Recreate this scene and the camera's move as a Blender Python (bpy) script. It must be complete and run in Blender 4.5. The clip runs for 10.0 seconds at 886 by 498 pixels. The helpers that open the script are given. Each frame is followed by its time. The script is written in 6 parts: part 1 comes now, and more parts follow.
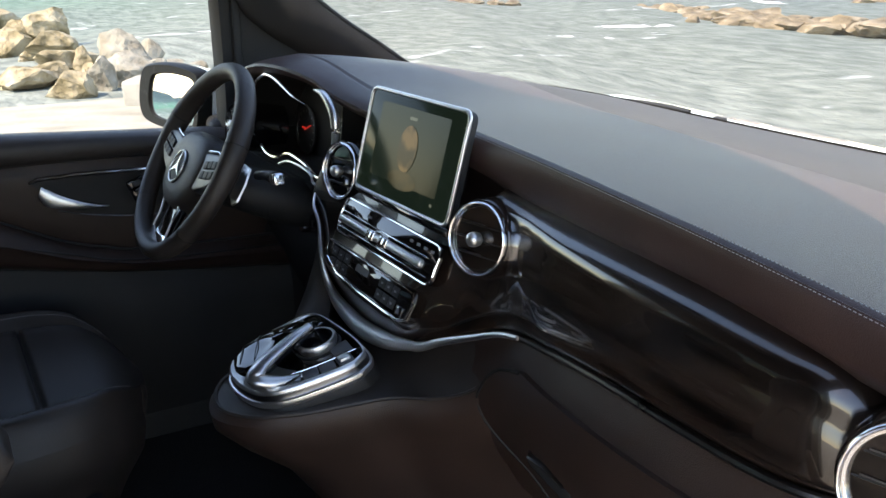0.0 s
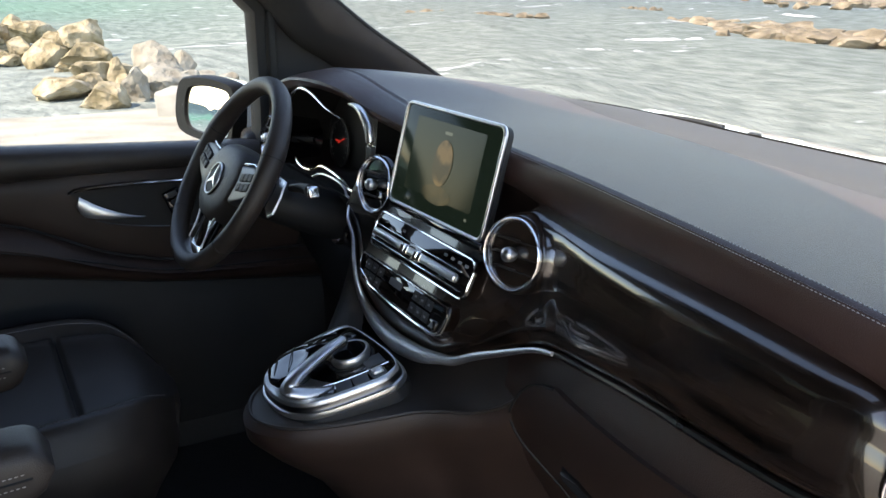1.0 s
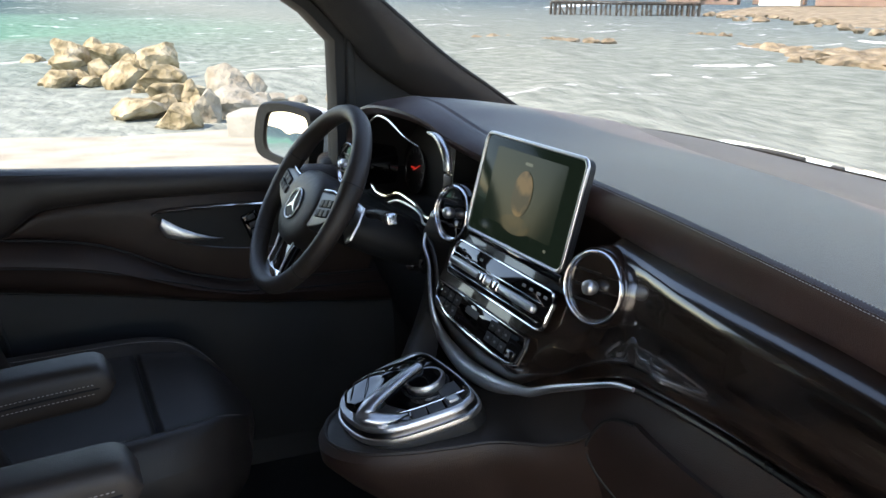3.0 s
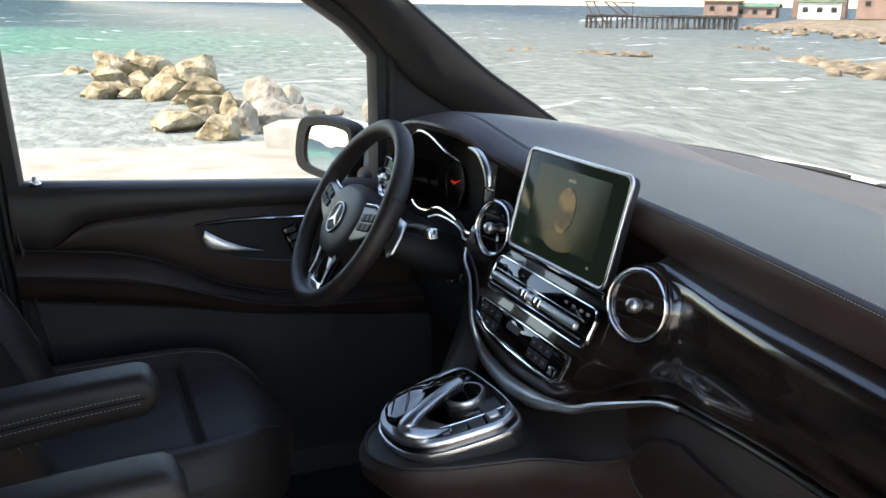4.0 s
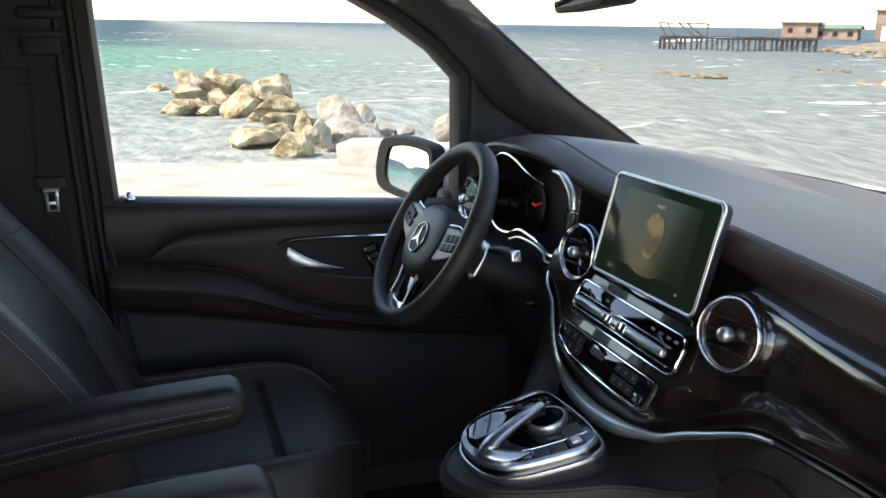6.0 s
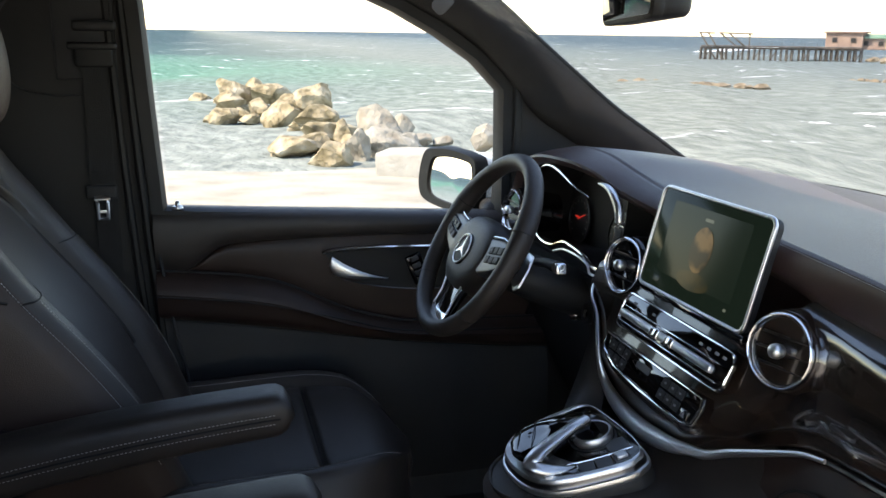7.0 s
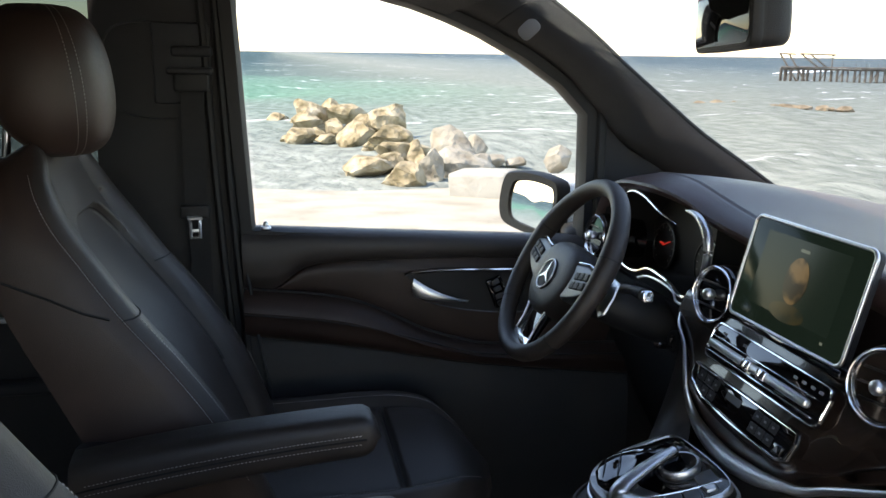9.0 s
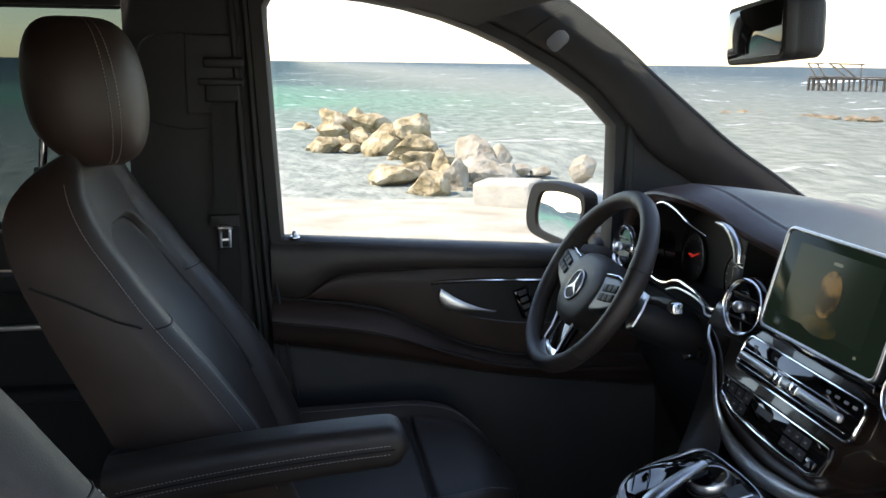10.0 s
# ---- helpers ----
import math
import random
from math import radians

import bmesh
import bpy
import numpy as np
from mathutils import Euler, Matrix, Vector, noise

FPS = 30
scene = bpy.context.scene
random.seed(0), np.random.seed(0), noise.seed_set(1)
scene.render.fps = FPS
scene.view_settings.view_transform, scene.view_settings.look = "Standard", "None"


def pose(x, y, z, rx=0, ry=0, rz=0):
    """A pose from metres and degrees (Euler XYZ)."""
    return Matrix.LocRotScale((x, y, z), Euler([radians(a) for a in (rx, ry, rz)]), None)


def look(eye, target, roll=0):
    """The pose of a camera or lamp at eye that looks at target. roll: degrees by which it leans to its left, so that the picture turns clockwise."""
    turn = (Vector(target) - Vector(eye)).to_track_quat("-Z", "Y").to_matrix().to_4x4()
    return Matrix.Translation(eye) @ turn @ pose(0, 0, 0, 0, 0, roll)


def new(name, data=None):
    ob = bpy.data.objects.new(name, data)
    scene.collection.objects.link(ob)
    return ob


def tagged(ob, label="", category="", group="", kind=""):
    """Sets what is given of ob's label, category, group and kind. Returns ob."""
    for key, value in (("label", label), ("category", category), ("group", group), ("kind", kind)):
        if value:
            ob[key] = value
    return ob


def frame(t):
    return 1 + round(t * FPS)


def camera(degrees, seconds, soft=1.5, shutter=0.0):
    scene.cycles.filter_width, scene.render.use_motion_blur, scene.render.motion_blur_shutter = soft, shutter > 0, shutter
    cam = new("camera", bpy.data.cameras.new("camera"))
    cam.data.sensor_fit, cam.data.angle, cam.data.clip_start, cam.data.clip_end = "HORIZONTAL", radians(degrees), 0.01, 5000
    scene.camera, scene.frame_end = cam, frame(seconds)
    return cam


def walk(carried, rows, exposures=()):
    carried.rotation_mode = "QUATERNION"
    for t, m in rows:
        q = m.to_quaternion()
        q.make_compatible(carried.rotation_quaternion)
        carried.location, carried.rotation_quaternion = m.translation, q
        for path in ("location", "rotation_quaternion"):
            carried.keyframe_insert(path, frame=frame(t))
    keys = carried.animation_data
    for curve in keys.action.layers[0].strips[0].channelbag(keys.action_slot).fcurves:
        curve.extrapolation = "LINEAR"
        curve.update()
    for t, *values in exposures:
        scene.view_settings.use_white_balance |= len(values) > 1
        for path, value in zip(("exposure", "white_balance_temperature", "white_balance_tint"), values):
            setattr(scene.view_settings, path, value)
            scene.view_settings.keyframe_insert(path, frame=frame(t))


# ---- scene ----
# Car coordinates: x to the car's right, y ahead, z up; the origin lies under the middle of the dashboard.
cam = camera(53.49, 10.0)
# seconds, eye, heading to the left of straight ahead, pitch, roll
PATH = [
    (0, 1.1035, -0.5827, 1.3491, 59.072, -18.591, 0.525),
    (0.5, 1.1031, -0.5882, 1.3511, 59.935, -18.257, 0.523),
    (1, 1.1008, -0.5937, 1.3538, 60.892, -17.845, 0.550),
    (1.5, 1.0985, -0.6002, 1.3570, 61.809, -17.516, 0.594),
    (2, 1.0963, -0.6068, 1.3591, 62.862, -17.126, 0.635),
    (2.5, 1.0944, -0.6121, 1.3614, 63.910, -16.756, 0.647),
    (4, 1.0898, -0.6320, 1.3700, 67.278, -15.616, 0.614),
    (4.5, 1.0893, -0.6396, 1.3712, 68.239, -15.213, 0.690),
    (5, 1.0878, -0.6468, 1.3740, 69.421, -14.918, 0.714),
    (5.5, 1.0868, -0.6539, 1.3747, 70.582, -14.655, 0.748),
    (7, 1.0841, -0.6752, 1.3801, 74.238, -13.841, 0.740),
    (7.5, 1.0845, -0.6823, 1.3832, 75.472, -13.465, 0.706),
    (8, 1.0845, -0.6903, 1.3851, 76.666, -13.190, 0.739),
    (8.5, 1.0843, -0.6963, 1.3868, 77.827, -12.906, 0.714),
    (9, 1.0843, -0.7031, 1.3888, 78.925, -12.588, 0.705),
    (9.5, 1.0852, -0.7084, 1.3906, 79.784, -12.278, 0.717),
    (10, 1.0861, -0.7123, 1.3920, 80.508, -12.011, 0.702),
]


def aim(x, y, z, heading, pitch, roll):
    a, b = radians(heading), radians(pitch)
    way = Vector((-math.sin(a) * math.cos(b), math.cos(a) * math.cos(b), math.sin(b)))
    return look((x, y, z), Vector((x, y, z)) + way, roll)


walk(cam, [(t, aim(*row)) for t, *row in PATH], [(0, 1.58, 7700, 17)])

import functools

# ---- world and light ----
SUN_UP, SUN_TURN = 49.0, 178.0
world = bpy.data.worlds.new("sky")
scene.world = world
world.use_nodes = True
wn = world.node_tree
sky = wn.nodes.new("ShaderNodeTexSky")
sky.sky_type = "NISHITA"
sky.sun_disc = False
sky.sun_elevation, sky.sun_rotation = radians(SUN_UP), radians(SUN_TURN)
sky.air_density, sky.dust_density, sky.ozone_density = 1.0, 0.3, 1.0
wn.links.new(sky.outputs["Color"], wn.nodes["Background"].inputs["Color"])
wn.nodes["Background"].inputs["Strength"].default_value = 0.19
lamp = bpy.data.lights.new("sun", "SUN")
lamp.energy, lamp.angle, lamp.color = 3.1, radians(0.6), (1.0, 0.95, 0.86)
sun = new("sun", lamp)
to_sun = Vector((math.sin(radians(SUN_TURN)) * math.cos(radians(SUN_UP)), math.cos(radians(SUN_TURN)) * math.cos(radians(SUN_UP)), math.sin(radians(SUN_UP))))
sun.matrix_world = look(to_sun * 40, (0, 0, 0))


# ---- materials ----
def material(name, colour, rough, metal=0.0, grain=0.0, grain_size=400.0, mottle=0.0, mottle_size=6.0, coat=0.0, spec=0.5, stretch=None, second=None):
    """A principled surface with fine relief (grain) and slow colour change (mottle)."""
    mat = bpy.data.materials.new(name)
    mat.use_nodes = True
    t = mat.node_tree
    b = t.nodes["Principled BSDF"]
    b.inputs["Roughness"].default_value, b.inputs["Metallic"].default_value = rough, metal
    b.inputs["Base Color"].default_value = (*colour, 1)
    b.inputs["Coat Weight"].default_value, b.inputs["Coat Roughness"].default_value = coat, 0.03
    b.inputs["Specular IOR Level"].default_value = spec
    co = t.nodes.new("ShaderNodeTexCoord")
    place = t.nodes.new("ShaderNodeMapping")
    t.links.new(co.outputs["Object"], place.inputs["Vector"])
    if stretch:
        place.inputs["Scale"].default_value = stretch
    if mottle:
        n = t.nodes.new("ShaderNodeTexNoise")
        n.inputs["Scale"].default_value, n.inputs["Detail"].default_value = mottle_size, 6
        t.links.new(place.outputs["Vector"], n.inputs["Vector"])
        r = t.nodes.new("ShaderNodeValToRGB")
        lo = tuple(c * (1 - mottle) for c in colour)
        hi = second or tuple(min(1, c * (1 + mottle)) for c in colour)
        r.color_ramp.elements[0].position, r.color_ramp.elements[0].color = 0.32, (*lo, 1)
        r.color_ramp.elements[1].position, r.color_ramp.elements[1].color = 0.70, (*hi, 1)
        t.links.new(n.outputs["Fac"], r.inputs["Fac"])
        t.links.new(r.outputs["Color"], b.inputs["Base Color"])
        m = t.nodes.new("ShaderNodeMapRange")
        m.inputs["To Min"].default_value, m.inputs["To Max"].default_value = rough * 0.88, min(1, rough * 1.12)
        t.links.new(n.outputs["Fac"], m.inputs["Value"])
        t.links.new(m.outputs["Result"], b.inputs["Roughness"])
    if grain:
        g = t.nodes.new("ShaderNodeTexVoronoi" if grain_size > 250 else "ShaderNodeTexNoise")
        g.inputs["Scale"].default_value = grain_size
        t.links.new(place.outputs["Vector"], g.inputs["Vector"])
        u = t.nodes.new("ShaderNodeBump")
        u.inputs["Strength"].default_value, u.inputs["Distance"].default_value = grain, 0.002
        t.links.new(g.outputs[0], u.inputs["Height"])
        t.links.new(u.outputs["Normal"], b.inputs["Normal"])
    return mat


def glass(name, tint, gloss=0.6):
    mat = bpy.data.materials.new(name)
    mat.use_nodes = True
    t = mat.node_tree
    t.nodes.remove(t.nodes["Principled BSDF"])
    clear, shine = t.nodes.new("ShaderNodeBsdfTransparent"), t.nodes.new("ShaderNodeBsdfGlossy")
    clear.inputs["Color"].default_value = (*tint, 1)
    shine.inputs["Roughness"].default_value = 0.01
    fr, mul, mix = t.nodes.new("ShaderNodeFresnel"), t.nodes.new("ShaderNodeMath"), t.nodes.new("ShaderNodeMixShader")
    mul.operation = "MULTIPLY"
    mul.inputs[1].default_value = gloss
    t.links.new(fr.outputs["Fac"], mul.inputs[0])
    t.links.new(mul.outputs["Value"], mix.inputs["Fac"])
    t.links.new(clear.outputs["BSDF"], mix.inputs[1])
    t.links.new(shine.outputs["BSDF"], mix.inputs[2])
    t.links.new(mix.outputs["Shader"], t.nodes["Material Output"].inputs["Surface"])
    return mat


def glow(name, colour, strength, base=(0.004, 0.004, 0.004), noise_size=0.0, second=None):
    """A lit display: glossy cover with light of its own."""
    mat = material(name, base, 0.12, coat=1.0)
    t = mat.node_tree
    b = t.nodes["Principled BSDF"]
    b.inputs["Specular IOR Level"].default_value = 0.12
    b.inputs["Coat Weight"].default_value = 0.0
    b.inputs["Emission Color"].default_value, b.inputs["Emission Strength"].default_value = (*colour, 1), strength
    if noise_size:
        co, n, r = t.nodes.new("ShaderNodeTexCoord"), t.nodes.new("ShaderNodeTexNoise"), t.nodes.new("ShaderNodeValToRGB")
        n.inputs["Scale"].default_value = noise_size
        t.links.new(co.outputs["Object"], n.inputs["Vector"])
        r.color_ramp.elements[0].position, r.color_ramp.elements[0].color = 0.42, (*second, 1)
        r.color_ramp.elements[1].position, r.color_ramp.elements[1].color = 0.58, (*colour, 1)
        t.links.new(n.outputs["Fac"], r.inputs["Fac"])
        t.links.new(r.outputs["Color"], b.inputs["Emission Color"])
    return mat


LEATHER = material("black_leather", (0.040, 0.032, 0.028), 0.44, grain=0.22, grain_size=700, mottle=0.25, mottle_size=9)
BROWN = material("brown_leather", (0.039, 0.0225, 0.0175), 0.45, grain=0.22, grain_size=700, mottle=0.22, mottle_size=9)
PAD = material("dash_leather", (0.064, 0.038, 0.034), 0.40, spec=0.30, grain=0.18, grain_size=800, mottle=0.2, mottle_size=7)
PERFORATED = material("perforated_leather", (0.013, 0.012, 0.012), 0.65, spec=0.25, grain=0.8, grain_size=260)
PLASTIC = material("black_plastic", (0.020, 0.020, 0.021), 0.55, grain=0.25, grain_size=900, mottle=0.2)
GREY = material("grey_plastic", (0.030, 0.031, 0.034), 0.52, grain=0.3, grain_size=900, mottle=0.2)
# near-black for joints and slots; also puts deep shade into hollow surfaces
DARK = material("shade_and_joint_black", (0.008, 0.008, 0.008), 0.7, mottle=0.2)
CARPET = material("black_carpet", (0.012, 0.012, 0.012), 0.95, grain=0.9, grain_size=180, mottle=0.3, mottle_size=30)
FABRIC = material("pillar_fabric", (0.030, 0.030, 0.031), 0.9, grain=0.5, grain_size=900, mottle=0.15, mottle_size=20)
WEBBING = material("belt_webbing", (0.025, 0.024, 0.024), 0.8, grain=0.6, grain_size=600, mottle=0.2, mottle_size=40)
DIMTHREAD = material("dark_thread", (0.40, 0.39, 0.39), 0.7, grain=0.3, grain_size=900)
THREAD = material("grey_thread", (0.42, 0.40, 0.38), 0.7, grain=0.3, grain_size=900)
PIANO = material("piano_black", (0.004, 0.004, 0.005), 0.05, coat=1.0, mottle=0.2)
WOOD = material("dark_wood", (0.006, 0.0042, 0.0035), 0.22, mottle=0.65, mottle_size=7, coat=1.0, stretch=(0.5, 9, 9), second=(0.036, 0.023, 0.017))
CHROME = material("chrome", (0.90, 0.90, 0.91), 0.11, metal=1.0, mottle=0.04, mottle_size=20)
PEARL = material("pearl_silver", (0.15, 0.155, 0.16), 0.42, metal=0.8, mottle=0.04)
SATIN = material("satin_silver", (0.84, 0.84, 0.84), 0.36, metal=1.0, grain=0.06, grain_size=900, mottle=0.05, mottle_size=20)
DIMMETAL = material("dark_chrome", (0.16, 0.16, 0.17), 0.28, metal=1.0, mottle=0.05)
BUTTON = material("button_grey", (0.085, 0.088, 0.092), 0.42, mottle=0.1)
ICON = material("icon_print", (0.20, 0.20, 0.21), 0.5, mottle=0.05)
RUBBER = material("rubber", (0.010, 0.010, 0.010), 0.6, mottle=0.2)
PAINT = material("silver_paint", (0.62, 0.62, 0.60), 0.3, metal=0.0, coat=1.0, mottle=0.03)
LAMPLENS = material("lamp_lens", (0.20, 0.20, 0.20), 0.4, mottle=0.1)
SCREEN = glow("display", (0.0022, 0.0046, 0.0033), 1.0)
PANEL = glow("display_panel", (0.0026, 0.0053, 0.0039), 1.0)
GLOBE = glow("display_globe", (0.045, 0.031, 0.013), 1.0, noise_size=30, second=(0.006, 0.005, 0.003))
FLOORGLOW = glow("display_table", (0.010, 0.0095, 0.0045), 1.0, noise_size=30, second=(0.004, 0.006, 0.004))
SCREENTEXT = glow("display_text", (0.04, 0.05, 0.042), 1.0)
DIALRED = glow("dial_red", (0.13, 0.008, 0.006), 1.0)
DIALMARK = material("dial_marks", (0.30, 0.30, 0.30), 0.5, mottle=0.05)
DIALFACE = material("dial_face", (0.020, 0.018, 0.017), 0.4, mottle=0.15)
PANE = glass("clear_glass", (0.94, 0.965, 0.96), 0.12)
TINTED = glass("tinted_glass", (0.27, 0.31, 0.31), 0.6)
MIRROR = material("mirror_glass", (0.92, 0.94, 0.95), 0.015, metal=1.0)


# ---- mesh helpers ----
def spline(pts, n):
    """n points along a smooth curve through pts."""
    p = np.array(pts, float)
    p = np.vstack([2 * p[0] - p[1], p, 2 * p[-1] - p[-2]])
    out = []
    for s in np.linspace(0, len(p) - 3 - 1e-9, n):
        i = int(s)
        u = s - i
        a, b, c, d = p[i], p[i + 1], p[i + 2], p[i + 3]
        out.append(0.5 * (2 * b + (c - a) * u + (2 * a - 5 * b + 4 * c - d) * u * u + (3 * b - a - 3 * c + d) * u ** 3))
    return [tuple(q) for q in out]


@functools.lru_cache(maxsize=None)
def sampled(knots):
    pts = np.array(spline(sorted(knots), 24 * len(knots)))
    return pts[:, 0], pts[:, 1]


def along(x, knots):
    """The value at x of a smooth curve through knots of (x, value)."""
    xs, vs = sampled(tuple(knots))
    return float(np.interp(x, xs, vs))


def part(name, bm, mat, parent=None, label="", sharp=40):
    mesh = bpy.data.meshes.new(name)
    bmesh.ops.recalc_face_normals(bm, faces=bm.faces)
    bm.to_mesh(mesh)
    bm.free()
    mesh.materials.append(mat)
    for p in mesh.polygons:
        p.use_smooth = True
    mesh.set_sharp_from_angle(angle=radians(sharp))
    ob = new(name, mesh)
    ob.parent = parent
    if label:
        tagged(ob, label)
    return ob


def thing(name, label, category, at=(0, 0, 0), group="", kind=""):
    ob = new(name)
    ob.location = at
    ob.empty_display_size = 0.05
    return tagged(ob, label, category, group, kind)


def under(ob, parent):
    """Hang a part built in car coordinates under a thing whose Empty stands elsewhere."""
    ob.parent = parent
    ob.matrix_parent_inverse = Matrix.Translation(-parent.location)
    return ob


def skin(rows, close_u=False, close_v=False, caps=False, bm=None):
    """A surface through rows of points. close_u joins each row's ends, close_v joins last row to first."""
    bm = bm or bmesh.new()
    vs = [[bm.verts.new(p) for p in r] for r in rows]
    n, m = len(vs), len(vs[0])
    for i in range(n if close_v else n - 1):
        for j in range(m if close_u else m - 1):
            a, b = vs[i], vs[(i + 1) % n]
            q = [a[j], a[(j + 1) % m], b[(j + 1) % m], b[j]]
            bm.faces.new(q)
    if caps:
        bm.faces.new(vs[0])
        bm.faces.new(list(reversed(vs[-1])))
    return bm


def thick(rows, depth):
    """A surface through rows given a thickness: its points shifted by depth make the back."""
    back = [[tuple(Vector(p) + Vector(depth)) for p in r] for r in rows]
    bm = bmesh.new()
    f = [[bm.verts.new(p) for p in r] for r in rows]
    b = [[bm.verts.new(p) for p in r] for r in back]
    n, m = len(f), len(f[0])
    for i in range(n - 1):
        for j in range(m - 1):
            bm.faces.new([f[i][j], f[i][j + 1], f[i + 1][j + 1], f[i + 1][j]])
            bm.faces.new([b[i][j], b[i + 1][j], b[i + 1][j + 1], b[i][j + 1]])
    for i in range(n - 1):
        bm.faces.new([f[i][0], f[i + 1][0], b[i + 1][0], b[i][0]])
        bm.faces.new([f[i][-1], b[i][-1], b[i + 1][-1], f[i + 1][-1]])
    for j in range(m - 1):
        bm.faces.new([f[0][j], b[0][j], b[0][j + 1], f[0][j + 1]])
        bm.faces.new([f[-1][j], f[-1][j + 1], b[-1][j + 1], b[-1][j]])
    return bm


def tube(pts, r, sides=10, closed=False, flat=1.0, up=(0, 0, 1), bm=None):
    """A round or flattened rod along pts; r is one radius or one for each point."""
    P = [Vector(p) for p in pts]
    n = len(P)
    rs = [float(k) for k in r] if isinstance(r, (list, tuple)) else [r] * n
    rows = []
    for i in range(n):
        d = (P[(i + 1) % n] - P[i - 1]) if closed else (P[min(i + 1, n - 1)] - P[max(i - 1, 0)])
        d.normalize()
        s = d.cross(Vector(up))
        s = s.normalized() if s.length > 1e-5 else d.orthogonal().normalized()
        u = s.cross(d)
        rows.append([tuple(P[i] + rs[i] * (math.cos(a) * s + flat * math.sin(a) * u)) for a in [2 * math.pi * k / sides for k in range(sides)]])
    return skin(rows, close_u=True, close_v=closed, caps=not closed, bm=bm)


def box(dx, dy, dz, r=0.0, m=None, seg=3):
    bm = bmesh.new()
    bmesh.ops.create_cube(bm, size=1, matrix=Matrix.Diagonal((dx, dy, dz, 1)))
    if r:
        bmesh.ops.bevel(bm, geom=bm.edges, offset=r, segments=seg, profile=0.5, affect="EDGES")
    if m:
        bmesh.ops.transform(bm, matrix=m, verts=bm.verts)
    return bm


def plate(outline, depth, m=None, r=0.0, seg=2):
    """A flat outline (u, v) in the xy plane, raised by depth along z, with rounded edges."""
    bm = bmesh.new()
    f = bm.faces.new([bm.verts.new((u, v, 0)) for u, v in outline])
    up = bmesh.ops.extrude_face_region(bm, geom=[f])
    top = [g for g in up["geom"] if isinstance(g, bmesh.types.BMVert)]
    bmesh.ops.translate(bm, verts=top, vec=(0, 0, depth))
    if r:
        rim = [e for e in bm.edges if all(v in top for v in e.verts)]
        bmesh.ops.bevel(bm, geom=rim, offset=r, segments=seg, profile=0.5, affect="EDGES")
    if m:
        bmesh.ops.transform(bm, matrix=m, verts=bm.verts)
    return bm


def rounded(w, h, r, n=5):
    """The outline of a rectangle with rounded corners."""
    out = []
    for cx, cy, a0 in ((w / 2 - r, h / 2 - r, 0), (-w / 2 + r, h / 2 - r, 90), (-w / 2 + r, -h / 2 + r, 180), (w / 2 - r, -h / 2 + r, 270)):
        for k in range(n + 1):
            a = radians(a0 + 90 * k / n)
            out.append((cx + r * math.cos(a), cy + r * math.sin(a)))
    return out


def lathe(profile, m=None, seg=40, caps=True):
    """A turned body: profile of (radius, height) about z."""
    rows = [[(r * math.cos(2 * math.pi * k / seg), r * math.sin(2 * math.pi * k / seg), h) for k in range(seg)] for r, h in profile]
    bm = skin(rows, close_u=True, caps=caps)
    if m:
        bmesh.ops.transform(bm, matrix=m, verts=bm.verts)
    return bm


def facing(at, normal, up=(0, 0, 1)):
    """A frame whose z is normal and whose y leans to up."""
    z = Vector(normal).normalized()
    x = Vector(up).cross(z).normalized()
    y = z.cross(x)
    m = Matrix((x, y, z)).transposed().to_4x4()
    m.translation = at
    return m


def stitches(pts, step, size, lift=0.0006):
    """A row of short raised threads along a curve."""
    P = [Vector(p) for p in pts]
    total, bm = 0.0, bmesh.new()
    last = P[0]
    need = 0.0
    for a, b in zip(P, P[1:]):
        d = b - a
        ln = d.length
        if ln < 1e-6:
            continue
        d.normalize()
        while need < ln:
            c = a + d * need
            tube([c - d * step * 0.30, c, c + d * step * 0.30], [size * 0.6, size, size * 0.6], sides=5, bm=bm)
            need += step
        need -= ln
    return bm


# ---- dashboard ----
STITCH_Y = [(-0.85, 0.10), (-0.77, 0.09), (-0.69, 0.08), (-0.58, 0.075), (-0.45, 0.075), (-0.32, 0.08), (-0.23, 0.08), (-0.10, 0.075), (0.12, 0.058), (0.30, 0.036), (0.50, 0.005), (0.70, -0.026), (0.90, -0.06)]
STITCH_Z = [(-0.85, 1.03), (-0.77, 1.080), (-0.69, 1.128), (-0.58, 1.156), (-0.45, 1.162), (-0.32, 1.142), (-0.23, 1.130), (-0.10, 1.122), (0.12, 1.119), (0.30, 1.119), (0.50, 1.119), (0.70, 1.117), (0.90, 1.112)]
LIP_Y = [(-0.85, 0.03), (-0.75, 0.0), (-0.67, -0.01), (-0.58, -0.01), (-0.45, 0.0), (-0.36, 0.02), (-0.28, 0.03), (-0.10, 0.042), (0.12, 0.045), (0.20, 0.042), (0.30, 0.033), (0.40, 0.018), (0.50, 0.003), (0.60, -0.012), (0.70, -0.030), (0.90, -0.066)]
LIP_Z = [(-0.85, 0.96), (-0.75, 1.03), (-0.67, 1.108), (-0.58, 1.140), (-0.45, 1.148), (-0.36, 1.136), (-0.28, 1.116), (-0.10, 1.098), (0.12, 1.086), (0.20, 1.077), (0.30, 1.071), (0.50, 1.074), (0.70, 1.077), (0.90, 1.074)]
TRIM_Y = [(-0.30, 0.034), (0.10, 0.034), (0.22, 0.034), (0.28, 0.030), (0.33, 0.019), (0.38, 0.007), (0.48, -0.013), (0.58, -0.029), (0.66, -0.038), (0.72, -0.041), (0.79, -0.034), (0.90, -0.034)]
